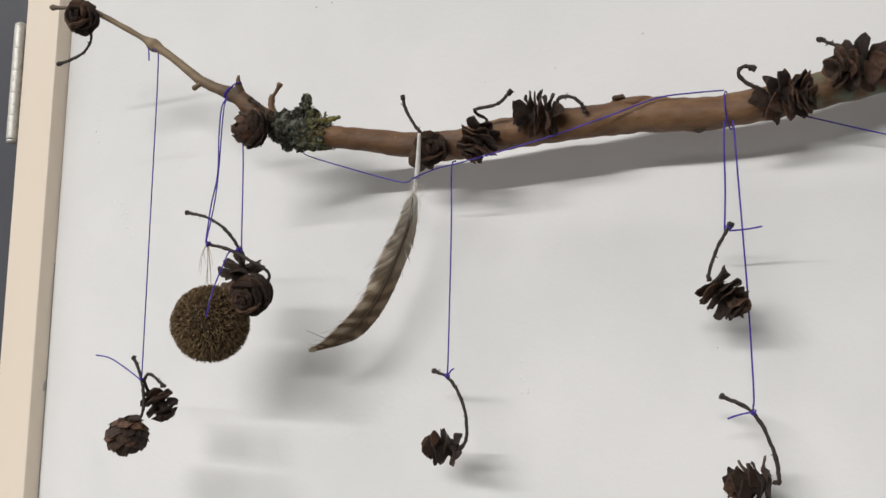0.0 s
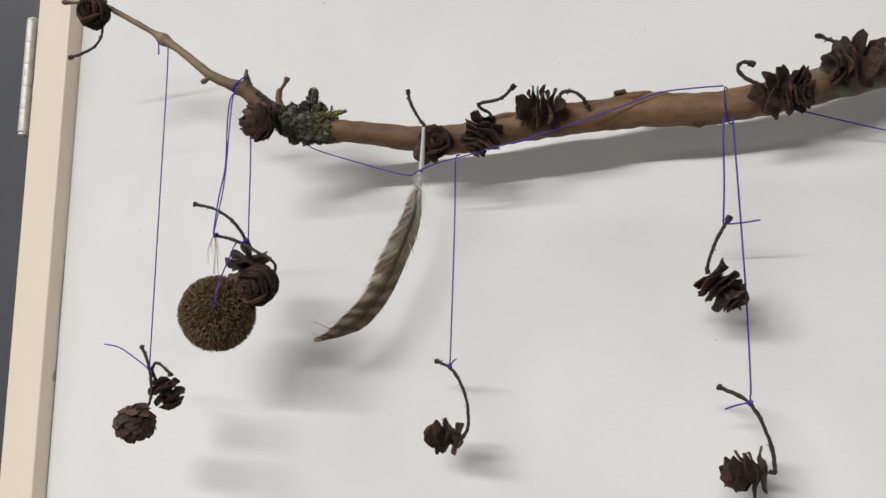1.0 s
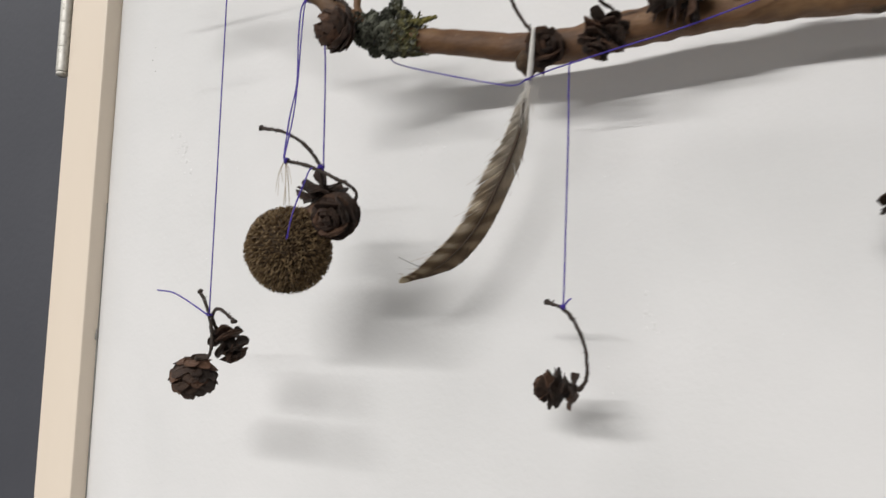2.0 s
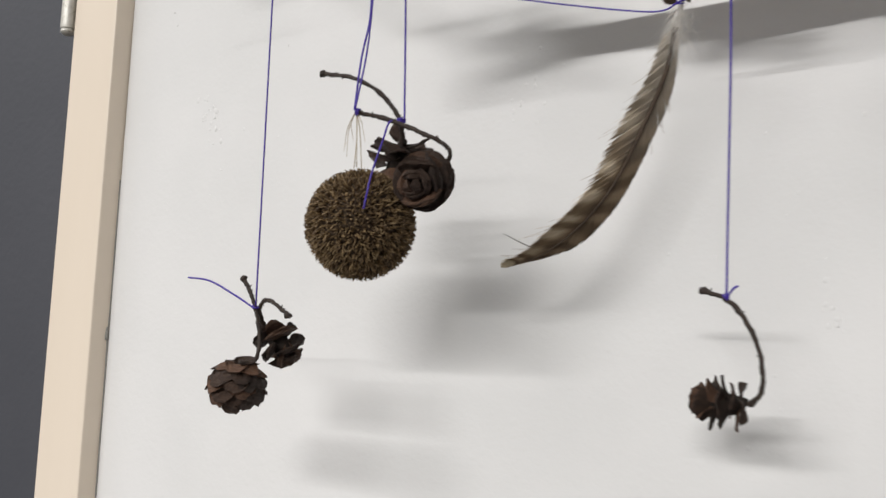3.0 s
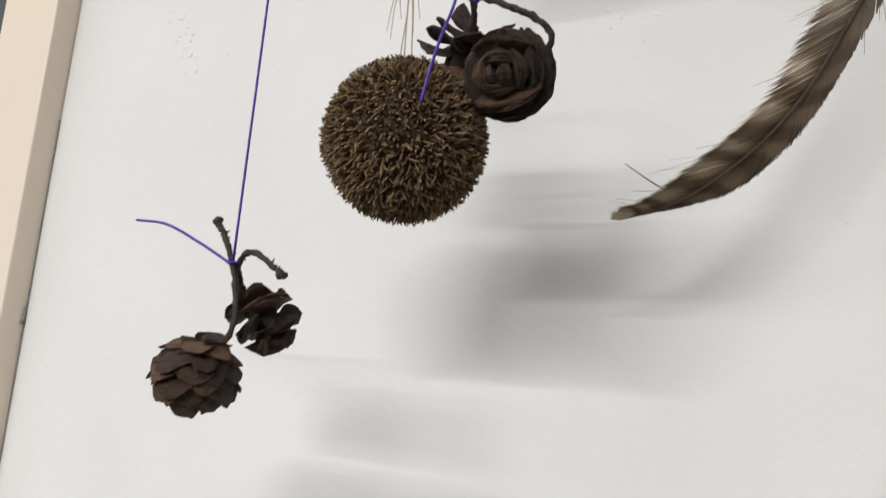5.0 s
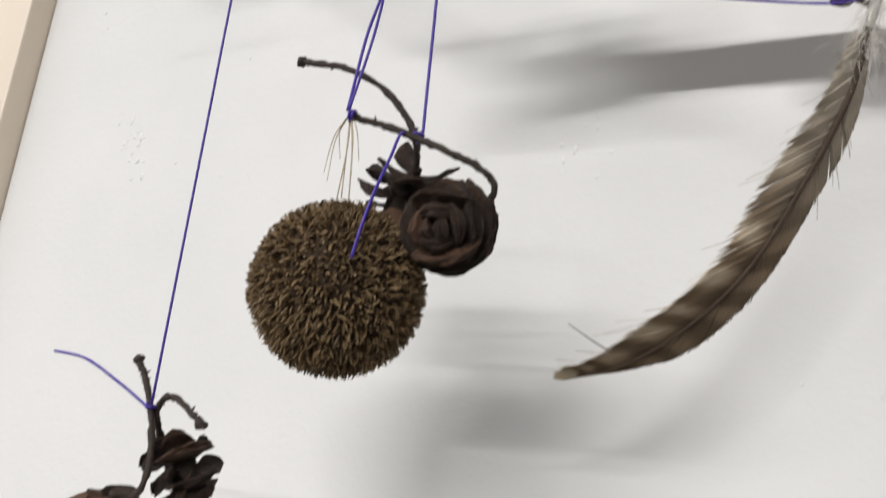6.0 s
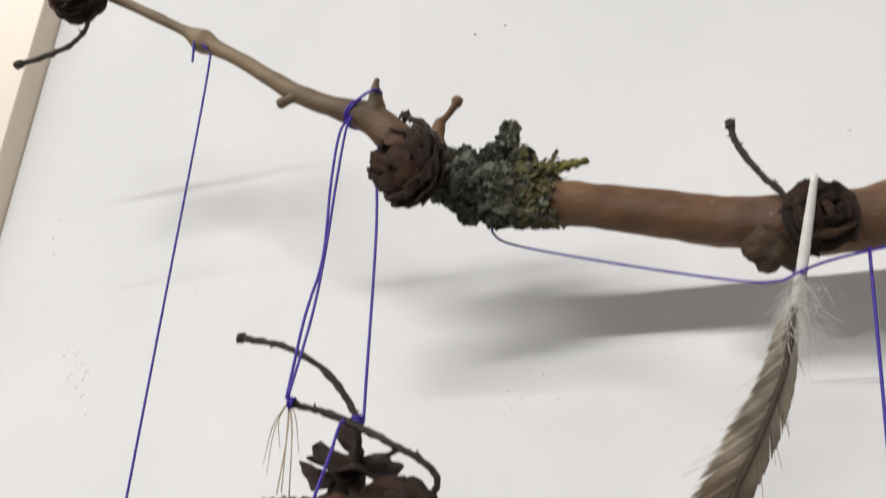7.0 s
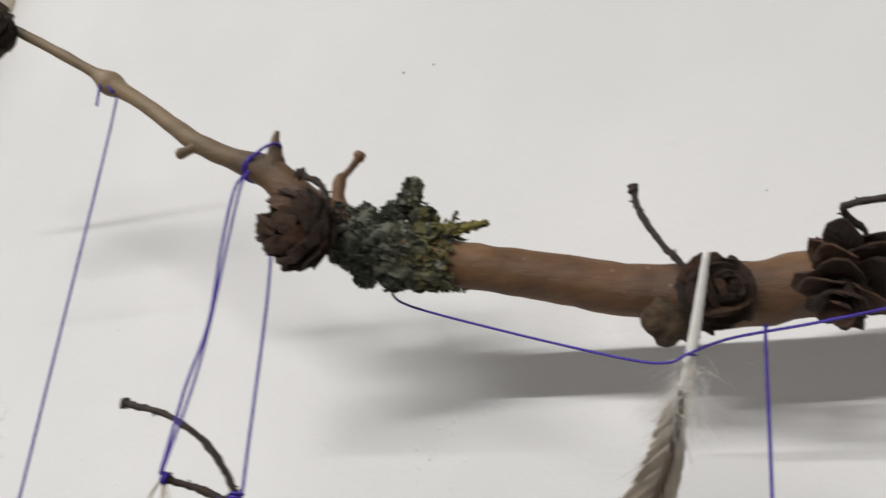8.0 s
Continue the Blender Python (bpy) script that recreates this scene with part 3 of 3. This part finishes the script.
def shell_scale(lat, th, radius, half, rng, turn, at):
    """One scale of a closed cone: a wrinkled shell that lies on the cone, its tip standing a little proud."""
    bm = bmesh.new()
    across, along = 9, 7
    near_tip = min(1.0, max(0.0, (lat - 0.45) / 0.8))
    wide = rng.uniform(0.50, 0.66) * (1 - 0.45 * near_tip)
    reach = rng.uniform(0.52, 0.68) * (1 - 0.05 * near_tip)
    proud = rng.uniform(0.12, 0.26)
    shift = Vector((rng.uniform(0, 90), 0, 0))
    sheets = []
    for side in (1, 0):
        rows = []
        for j in range(along + 1):
            v = j / along
            row = []
            for i in range(across):
                u = 2 * i / (across - 1) - 1
                d = noise.noise(Vector((u * 1.5, v * 1.5, 0)) + shift)
                e = noise.noise(Vector((u * 6.0, v * 2.5, 3)) + shift)
                p = lat - 0.42 + reach * v - 0.30 * v * abs(u) ** 2.2 + (0.10 * d + 0.06 * e) * v
                q = th + u * wide * (0.72 + 0.5 * v - 0.42 * v ** 3) / max(math.cos(p), 0.26)
                r = 0.80 + 0.05 * near_tip + proud * v ** 1.5 + 0.09 * d + 0.045 * e - 0.07 * u * u
                r -= 0.0 if side else 0.10 * (1.1 - 0.55 * v) * (1 - 0.5 * u * u) + 0.03
                c = Vector((math.cos(p) * math.cos(q) * radius * r, math.cos(p) * math.sin(q) * radius * r, math.sin(p) * half * r))
                row.append(bm.verts.new(c))
            rows.append(row)
        for r, q in zip(rows, rows[1:]):
            for i in range(across - 1):
                f = (r[i], r[i + 1], q[i + 1], q[i])
                bm.faces.new(f if side else f[::-1])
        sheets.append(rows)
    a, b = sheets
    rim = [(0, i) for i in range(across)] + [(j, across - 1) for j in range(1, along + 1)] + [(along, i) for i in range(across - 2, -1, -1)] + [(j, 0) for j in range(along - 1, 0, -1)]
    for (j, i), (m, n) in zip(rim, rim[1:] + rim[:1]):
        bm.faces.new((a[j][i], b[j][i], b[m][n], a[m][n]))
    bmesh.ops.recalc_face_normals(bm, faces=bm.faces[:])
    bm.transform(Matrix.Translation(at) @ turn)
    return bm


def closed_cone(at, axis, radius, seed, stalk_points, longer, label, group, count=40):
    """A closed cone: overlapping shells in a spiral that end in a rosette at the tip."""
    rng = random.Random(seed)
    ob = empty("pine_cone", at, label, "cone", group)
    axis = Vector(axis).normalized()
    turn = axis.to_track_quat("Z", "Y").to_matrix().to_4x4() @ Matrix.Rotation(rng.uniform(0, 6.2), 4, "Z")
    half = radius * longer
    bm = blob(bmesh.new(), (0, 0, 0), (radius * 0.66, radius * 0.66, half * 0.62), 0.1, 400, None, 3)
    bm.transform(Matrix.Translation(at) @ turn)
    part("heart", bm, CORE, ob)
    for k in range(count):
        s = (k + 0.5) / count
        lat = math.asin(-0.92 + 1.905 * s)
        part("scale", shell_scale(lat, k * 2.39996 + rng.gauss(0, 0.1), radius * (1 + 0.05 * math.cos(lat)), half, rng, turn, at), SHELL, ob, smooth=False)
    stalk([tuple(Vector(at) - axis * half * 0.80), *stalk_points], ob, seed=seed)
    return ob


ON = "cones glued along the branch"
HANG = "cones hanging on threads"
cone((-0.1750, 0.3292, 1.6616), (0.35, -0.92, -0.05), 0.0080, 1, [(-0.1715, 0.3320, 1.6520), (-0.1728, 0.3300, 1.6452), (-0.1800, 0.3280, 1.6418), (-0.1872, 0.3266, 1.6405)], 0.1, 0.95, "closed dark brown cone with a curved stalk at the twig tip", ON)
closed_cone((-0.0802, 0.3440, 1.6008), (-0.56, -0.82, 0.06), 0.0080, 2, [(-0.0765, 0.3475, 1.6070), (-0.0785, 0.3465, 1.6110), (-0.0837, 0.3455, 1.6142)], 0.95, "half-open brown cone glued beside grey lichen", ON)
cone((-0.0080, 0.3690, 1.5894), (0.55, -0.82, -0.10), 0.0068, 3, [(-0.0135, 0.3717, 1.5958), (-0.0178, 0.3707, 1.6014), (-0.0212, 0.3702, 1.6075), (-0.0225, 0.3695, 1.6131)], 0.1, 0.9, "closed cone behind the feather quill on the branch", ON)
petal_cone((0.0137, 0.3688, 1.5904), (-0.30, -0.30, -0.90), 0.0083, 4, [(0.0167, 0.3689, 1.5978), (0.0142, 0.3646, 1.6008), (0.0240, 0.3635, 1.6012), (0.0282, 0.3632, 1.6037), (0.0304, 0.3630, 1.6057)], 1.0, "open brown cone with an angled stalk on the branch", ON)
petal_cone((0.0382, 0.3693, 1.5971), (-0.90, -0.32, 0.12), 0.0092, 5, [(0.0464, 0.3687, 1.6012), (0.0509, 0.3689, 1.6018), (0.0544, 0.3700, 1.5993), (0.0558, 0.3730, 1.5958)], 1.0, "open brown cone with its stalk bent to the branch", ON)
petal_cone((0.1238, 0.3749, 1.5929), (0.95, -0.28, -0.12), 0.0088, 6, [(0.1167, 0.3726, 1.5953), (0.1120, 0.3708, 1.5981), (0.1101, 0.3695, 1.6009), (0.1112, 0.3695, 1.6029), (0.1135, 0.3696, 1.6028), (0.1153, 0.3696, 1.6015)], 1.05, "open brown cone with a hooked stalk on the branch", ON)
petal_cone((0.1442, 0.3752, 1.5997), (-0.74, -0.62, -0.25), 0.0088, 7, [(0.1423, 0.3808, 1.6078), (0.1377, 0.3812, 1.6095), (0.1325, 0.3811, 1.6126)], 1.0, "large open cone near a green algae patch on the branch", ON)
petal_cone((0.1010, 0.3800, 1.5300), (0.72, -0.10, -0.68), 0.0082, 8, [(0.0964, 0.3800, 1.5378), (0.0994, 0.3800, 1.5460), (0.1042, 0.3800, 1.5540)], 1.1, "open brown cone hanging by its curved stalk", HANG, 24, 0.70, 1.30)
petal_cone((0.1078, 0.3850, 1.4690), (-0.95, -0.15, -0.12), 0.0084, 9, [(0.1158, 0.3850, 1.4711), (0.1135, 0.3850, 1.4821), (0.1078, 0.3850, 1.4920), (0.0977, 0.3850, 1.4969)], 1.0, "open brown cone hanging lowest on a violet thread", HANG, 24, 0.70, 1.30)
petal_cone((-0.0042, 0.3770, 1.4742), (-0.92, -0.25, 0.05), 0.0078, 10, [(0.0050, 0.3770, 1.4780), (0.0046, 0.3770, 1.4870), (0.0010, 0.3770, 1.4955), (-0.0035, 0.3770, 1.5006), (-0.0104, 0.3770, 1.5033)], 1.0, "open brown cone on a long curved stalk below the feather", HANG, 24, 0.70, 1.30)
JX = 0.0050
closed_cone((-0.1438 + JX, 0.3390, 1.4737), (-0.30, 0.25, -0.90), 0.0086, 11, [(-0.1399 + JX, 0.3420, 1.4810), (-0.1402 + JX, 0.3435, 1.4885), (-0.1436 + JX, 0.3446, 1.4965), (-0.1470 + JX, 0.3450, 1.5025), (-0.1505 + JX, 0.3450, 1.5068)], 1.0, "half-closed brown cone of a hanging pair", HANG)
cone((-0.1394 + JX, 0.3515, 1.4865), (0.60, 0.10, -0.78), 0.0076, 12, [(-0.1436 + JX, 0.3485, 1.4920), (-0.1430 + JX, 0.3458, 1.4963), (-0.1412 + JX, 0.3452, 1.4990), (-0.1380 + JX, 0.3450, 1.4991), (-0.1335 + JX, 0.3450, 1.4967), (-0.1297 + JX, 0.3450, 1.4942)], 0.9, 1.05, "wide-open brown cone of a hanging pair", HANG, 8)
petal_cone((-0.0948, 0.3565, 1.5408), (-0.45, 0.25, -0.85), 0.0094, 13, [(-0.0906, 0.3522, 1.5460), (-0.0899, 0.3503, 1.5510), (-0.0925, 0.3490, 1.5560), (-0.0975, 0.3470, 1.5615), (-0.1060, 0.3455, 1.5660), (-0.1171, 0.3450, 1.5686)], 1.0, "open brown cone hanging behind the bristly ball", HANG, 26)
cone((-0.0778, 0.3455, 1.5322), (0.12, -0.90, -0.36), 0.0086, 14, [(-0.0722, 0.3500, 1.5395), (-0.0742, 0.3480, 1.5432), (-0.0786, 0.3465, 1.5455), (-0.0860, 0.3462, 1.5490), (-0.0930, 0.3450, 1.5518), (-0.1004, 0.3420, 1.5536)], 0.3, 1.05, "closed brown cone touching the bristly ball", HANG)


# ---- the bristly seed ball ----
def seed_ball(at, radius):
    rng = random.Random(21)
    ob = empty("seed_ball", at, "round brown plane tree fruit with short bristles on a thread", "seed ball")
    inner = radius * 0.87
    part("core", blob(bmesh.new(), at, (inner, inner, inner), 0.05, 200, None, 4), BALL_CORE, ob)
    verts, faces = [], []
    count = 5000
    for i in range(count):
        z = 1 - 2 * (i + 0.5) / count
        w = i * 2.39996 + rng.gauss(0, 0.05)
        r = math.sqrt(1 - z * z)
        n = Vector((r * math.cos(w), r * math.sin(w), z))
        n = (n + Vector((rng.gauss(0, 0.03), rng.gauss(0, 0.03), rng.gauss(0, 0.03)))).normalized()
        a = n.orthogonal().normalized()
        b = n.cross(a)
        lean = a * rng.gauss(0, 0.28) + b * rng.gauss(0, 0.28) + Vector((0, 0, -0.12))
        long = radius * rng.uniform(0.085, 0.165)
        first = len(verts)
        for s, w2 in ((0.0, 0.00015), (0.50, 0.00024), (0.86, 0.00021)):
            c = Vector(at) + n * (inner * 0.985 + long * s) + lean * long * s * s
            for k in range(4):
                q = k * math.pi / 2 + i
                verts.append(c + (a * math.cos(q) + b * math.sin(q)) * w2)
        verts.append(Vector(at) + n * (inner * 0.985 + long) + lean * long * 1.2)
        for s in range(2):
            for k in range(4):
                faces.append((first + 4 * s + k, first + 4 * s + (k + 1) % 4, first + 4 * s + 4 + (k + 1) % 4, first + 4 * s + 4 + k))
        for k in range(4):
            faces.append((first + 8 + k, first + 8 + (k + 1) % 4, first + 12))
    me = bpy.data.meshes.new("bristles")
    me.from_pydata([tuple(v) for v in verts], [], faces)
    me.materials.append(BRISTLE)
    bristles = new("bristles", me)
    bristles.parent = ob
    bristles.matrix_parent_inverse = ob.matrix_basis.inverted()
    tagged(bristles, kind="stuff")
    # straw fibres by which it hangs
    for k, (dx, dy, dz) in enumerate(((0.0000, 0.0012, -0.0165), (0.0012, 0.0020, -0.0172), (-0.0012, 0.0015, -0.0168))):
        bm = tube(bmesh.new(), [(-0.1000, 0.3420, 1.5540, 0.00016), (-0.1000 + dx * 0.6 + 0.0004 * k, 0.3426, 1.5475, 0.00014), (-0.1000 + dx, 0.3420 + dy, 1.5540 + dz, 0.00013)], 5, 6)
        part("fibre", bm, STRAW, ob, "pale straw fibre")
    for k, (dx, dz) in enumerate(((-0.0032, -0.0120), (-0.0026, -0.0135), (0.0022, -0.0125), (0.0030, -0.0095), (-0.0018, -0.0085))):
        bm = tube(bmesh.new(), [(-0.1000, 0.3420, 1.5540, 0.00012), (-0.1000 + dx * 0.8, 0.3415, 1.5540 + dz * 0.4, 0.00011), (-0.1000 + dx, 0.3410 + 0.0006 * k, 1.5540 + dz, 0.00006)], 5, 6)
        part("fibre", bm, STRAW, ob, "pale straw fibre")
    return ob


seed_ball((-0.0989, 0.3448, 1.5210), 0.0162)


# ---- the feather ----
def feather():
    rng = random.Random(31)
    shaft = [(-0.0073, 0.3595, 1.5932), (-0.0095, 0.3625, 1.5850), (-0.0117, 0.3650, 1.5769), (-0.0133, 0.3660, 1.5715), (-0.0165, 0.3670, 1.5594), (-0.0232, 0.3678, 1.5452),
             (-0.0316, 0.3683, 1.5307), (-0.0412, 0.3685, 1.5205), (-0.0525, 0.3686, 1.5131), (-0.0635, 0.3685, 1.5098)]
    ob = empty("feather", shaft[2], "brown and cream barred feather with a white quill", "feather")
    quill = [(*p, r) for p, r in zip(shaft[:4], (0.0006, 0.0009, 0.0010, 0.0008))]
    part("quill", tube(bmesh.new(), quill, 10, 6), QUILL, ob, "hollow white quill")
    part("rachis", tube(bmesh.new(), [(*p, r) for p, r in zip(shaft[3:], (0.0008, 0.0006, 0.0005, 0.00042, 0.00034, 0.00024, 0.0001))], 8, 6), RACHIS, ob)
    line = [Vector(q) for q in spline(shaft[3:], 20)]
    total = len(line) - 1
    for name, sign, widest in (("wide_vane", -1, 0.0072), ("narrow_vane", 1, 0.0043)):
        bm = bmesh.new()
        uv = bm.loops.layers.uv.new("vane")
        count = 330
        for i in range(count):
            s = (i + 0.5) / count
            f = s * total
            a, b = line[int(f)], line[min(int(f) + 1, total)]
            root = a.lerp(b, f - int(f))
            ahead = (line[min(int(f) + 3, total)] - line[max(int(f) - 3, 0)]).normalized()
            across = ahead.cross(Vector((0, 1, 0))).normalized() * sign
            front = Vector((0, -1, 0))
            width = widest * min(1.0, 0.45 + s * 2.8) * min(1.0, ((1.02 - s) / 0.42) ** 0.75)
            if sign == 1 and s > 0.66:
                width *= max(0.30, 1 - (s - 0.66) * 3.2)
            angle = math.radians(42 - 18 * s)
            length = width / math.sin(angle) * (rng.uniform(0.84, 1.06) if sign < 0 else rng.uniform(0.93, 1.03))
            split = math.sin(i * 0.37) * math.sin(i * 0.11)
            loose = 1.0 if rng.random() < (0.22 if s < 0.30 and sign < 0 else 0.08 if s < 0.30 or sign < 0 else 0.0) else 0.0
            way = (across * math.sin(angle) + ahead * math.cos(angle)).normalized()
            # the feather is turned about its quill: its wide vane comes forward, the narrow one goes back
            turned = 0.92 * math.sin(angle)
            way = (way - across * (0.30 if sign < 0 else 0.50) * math.sin(angle) - front * turned * sign).normalized()
            if loose:
                way = (way + across * rng.uniform(0.0, 0.28) + front * rng.uniform(-0.15, 0.25)).normalized()
                length *= rng.uniform(0.9, 1.35)
            half = 0.00042 if not loose else 0.00008
            prev = None
            n = 6
            for k in range(n + 1):
                u = k / n
                dip = math.sin(u * 1.6) * width * (0.16 + 0.02 * split)
                c = root + way * length * u + ahead * length * 0.10 * u * u + front * (0.00003 * (i % 3) - dip)
                h = half * (1 - 0.55 * u ** 3) * (1 if k < n else 0.25)
                off = ahead * h
                pair = (bm.verts.new(c - off), bm.verts.new(c + off + front * 0.00008))
                if prev:
                    face = bm.faces.new((prev[0], prev[1], pair[1], pair[0]))
                    for loop, (pu, pv) in zip(face.loops, ((s, u - 1 / n), (s, u - 1 / n), (s, u), (s, u))):
                        loop[uv].uv = (pu + 0.10 * pv, pv * 0.45 if sign == -1 else 0.55 + pv * 0.45)
                prev = pair
        vane = part(name, bm, VANE, ob, kind="stuff")
        thick = vane.modifiers.new("thickness", "SOLIDIFY")
        thick.thickness = 0.00005
    # white down at the foot of the vane
    bm = bmesh.new()
    for i in range(150):
        s = rng.random()
        root = Vector(shaft[2]).lerp(Vector(shaft[4]), s * 0.55)
        side = rng.choice((-1, 1))
        out = Vector((side * rng.uniform(0.1, 0.75), rng.uniform(-0.6, 0.4), rng.uniform(-1.3, 0.05))).normalized()
        long = rng.uniform(0.002, 0.0070)
        bend = Vector((rng.gauss(0, 0.4), rng.gauss(0, 0.4), rng.gauss(-0.6, 0.5))) * long * 0.8
        pts = [(*root, 0.00006), (*(root + out * long * 0.5 - bend * 0.3), 0.000045), (*(root + out * long + bend), 0.000015)]
        tube(bm, pts, 4, 3)
    part("down", bm, DOWN, ob, "loose white down", kind="stuff")
    # a single stray barb
    part("stray_barb", tube(bmesh.new(), [(-0.0540, 0.3683, 1.5145, 0.00014), (-0.0572, 0.3640, 1.5163, 0.00012), (-0.0602, 0.3600, 1.5183, 0.00008)], 5, 6), RACHIS, ob)
    return ob


feather()


# ---- threads ----
def thread(strands, label, width=0.00031):
    first = strands[0][0]
    ob = empty("thread", first, label, "thread", "violet threads")
    for s in strands:
        part("strand", tube(bmesh.new(), [(*p, width) for p in s], 6, 8), THREAD, ob)
    return ob


def loop_round(at, along, radius, turns=1.0, tilt=0.0):
    """Points of a coil round the branch at a place."""
    along = Vector(along).normalized()
    a = along.orthogonal().normalized()
    b = along.cross(a)
    out = []
    for k in range(int(12 * turns) + 1):
        w = 2 * math.pi * k / 12
        out.append(tuple(Vector(at) + (a * math.cos(w) + b * math.sin(w)) * radius + along * (0.0007 * k / 12 + tilt * math.cos(w))))
    return out


J = (-0.1386, 0.3446, 1.4965)
thread([loop_round((-0.1440, 0.3433, 1.6485), (0.85, 0.1, -0.52), 0.0019, 2),
        [(-0.1432, 0.3415, 1.6470), (-0.1418, 0.3408, 1.6420), (-0.1412, 0.3406, 1.6390)],
        [(-0.1430, 0.3420, 1.6470), (-0.1396, 0.3422, 1.6436), (-0.1390, 0.3440, 1.6380), (-0.1388, 0.3444, 1.5700), J],
        loop_round((J[0], J[1], J[2]), (0.1, 0, 1), 0.0009, 1.5),
        [J, (-0.1480, 0.3446, 1.5010), (-0.1600, 0.3448, 1.5058), (-0.1705, 0.3450, 1.5072)]], "violet thread from the twig to a pair of cones")
TIE = (-0.0965, 0.3460, 1.6168)
thread([loop_round((-0.0975, 0.3487, 1.6192), (0.85, 0.15, -0.35), 0.0031, 2, 0.001),
        [(-0.0965, 0.3456, 1.6190), (-0.0940, 0.3450, 1.6205), (-0.0915, 0.3458, 1.6222), (-0.0908, 0.3478, 1.6226), (-0.0925, 0.3500, 1.6220)],
        [TIE, (-0.0976, 0.3440, 1.6120), (-0.0980, 0.3436, 1.6000), (-0.0976, 0.3435, 1.5830), (-0.0994, 0.3425, 1.5700), (-0.1000, 0.3410, 1.5540)],
        [TIE, (-0.0962, 0.3440, 1.6120), (-0.0968, 0.3438, 1.6000), (-0.0974, 0.3437, 1.5830), (-0.0980, 0.3428, 1.5700), (-0.0996, 0.3408, 1.5538)],
        loop_round((-0.0998, 0.3418, 1.5535), (0.9, 0.1, -0.25), 0.0009, 1.5)], "doubled violet thread tied round the twig fork")
thread([[(-0.0930, 0.3530, 1.6150), (-0.0915, 0.3500, 1.6070), (-0.0902, 0.3505, 1.5900), (-0.0890, 0.3503, 1.5600), (-0.0888, 0.3503, 1.5520), (-0.0897, 0.3500, 1.5502)],
        loop_round((-0.0898, 0.3500, 1.5508), (0.1, 0.1, 1), 0.0011, 2.5),
        [(-0.0900, 0.3495, 1.5510), (-0.0893, 0.3440, 1.5498), (-0.0872, 0.3385, 1.5430), (-0.0862, 0.3338, 1.5350), (-0.0864, 0.3318, 1.5285), (-0.0874, 0.3315, 1.5225)]], "violet thread holding two cones and the bristly ball")
thread([[(-0.0720, 0.3680, 1.5985), (-0.0715, 0.3670, 1.5945), (-0.0670, 0.3690, 1.5920), (-0.0464, 0.3680, 1.5850), (-0.0237, 0.3652, 1.5776), (-0.0154, 0.3635, 1.5757), (-0.0113, 0.3628, 1.5769),
         (-0.0056, 0.3690, 1.5810), (0.0083, 0.3653, 1.5814), (0.0209, 0.3657, 1.5834), (0.0334, 0.3684, 1.5862), (0.0490, 0.3696, 1.5894), (0.0659, 0.3719, 1.5939), (0.0812, 0.3750, 1.5985), (0.0941, 0.3779, 1.5993), (0.1027, 0.3794, 1.5992)],
        loop_round((0.1030, 0.3828, 1.5930), (1, 0.07, 0.05), 0.0065, 1)], "violet thread winding along the branch to a ring", 0.00026)
thread([loop_round((-0.0118, 0.3650, 1.5768), (0.25, -0.2, 0.95), 0.0009, 1.5)], "violet thread knotted round the feather quill", 0.00024)
thread([[(-0.0005, 0.3755, 1.5850), (-0.0006, 0.3728, 1.5815), (-0.0014, 0.3745, 1.5600), (-0.0030, 0.3765, 1.5200), (-0.0035, 0.3768, 1.5008)], loop_round((-0.0040, 0.3770, 1.5010), (0.8, 0, 0.5), 0.0009, 1.5),
        [(-0.0035, 0.3765, 1.5008), (-0.0018, 0.3765, 1.5032), (-0.0005, 0.3765, 1.5040)]], "violet thread to the cone below the feather")
thread([[(0.1030, 0.3780, 1.5880), (0.1030, 0.3770, 1.5800), (0.1024, 0.3795, 1.5650), (0.1018, 0.3798, 1.5515)], loop_round((0.1030, 0.3800, 1.5520), (0.5, 0, 0.85), 0.0009, 1.5),
        [(0.1035, 0.3790, 1.5510), (0.1090, 0.3790, 1.5512), (0.1141, 0.3790, 1.5518)]], "violet thread holding the upper hanging cone")
thread([[(0.1058, 0.3785, 1.5880), (0.1064, 0.3790, 1.5760), (0.1080, 0.3830, 1.5300), (0.1087, 0.3845, 1.4990), (0.1084, 0.3845, 1.4932)], loop_round((0.1080, 0.3850, 1.4920), (0.8, 0, -0.5), 0.0009, 1.5),
        [(0.1078, 0.3840, 1.4918), (0.1040, 0.3838, 1.4908), (0.1003, 0.3838, 1.4894)]], "long violet thread to the lowest cone")
thread([[(0.1205, 0.3830, 1.5905), (0.1271, 0.3897, 1.5894), (0.1507, 0.3944, 1.5814), (0.1800, 0.3979, 1.5723), (0.2100, 0.4005, 1.5630)]], "slack violet thread leading off along the wall", 0.00026)
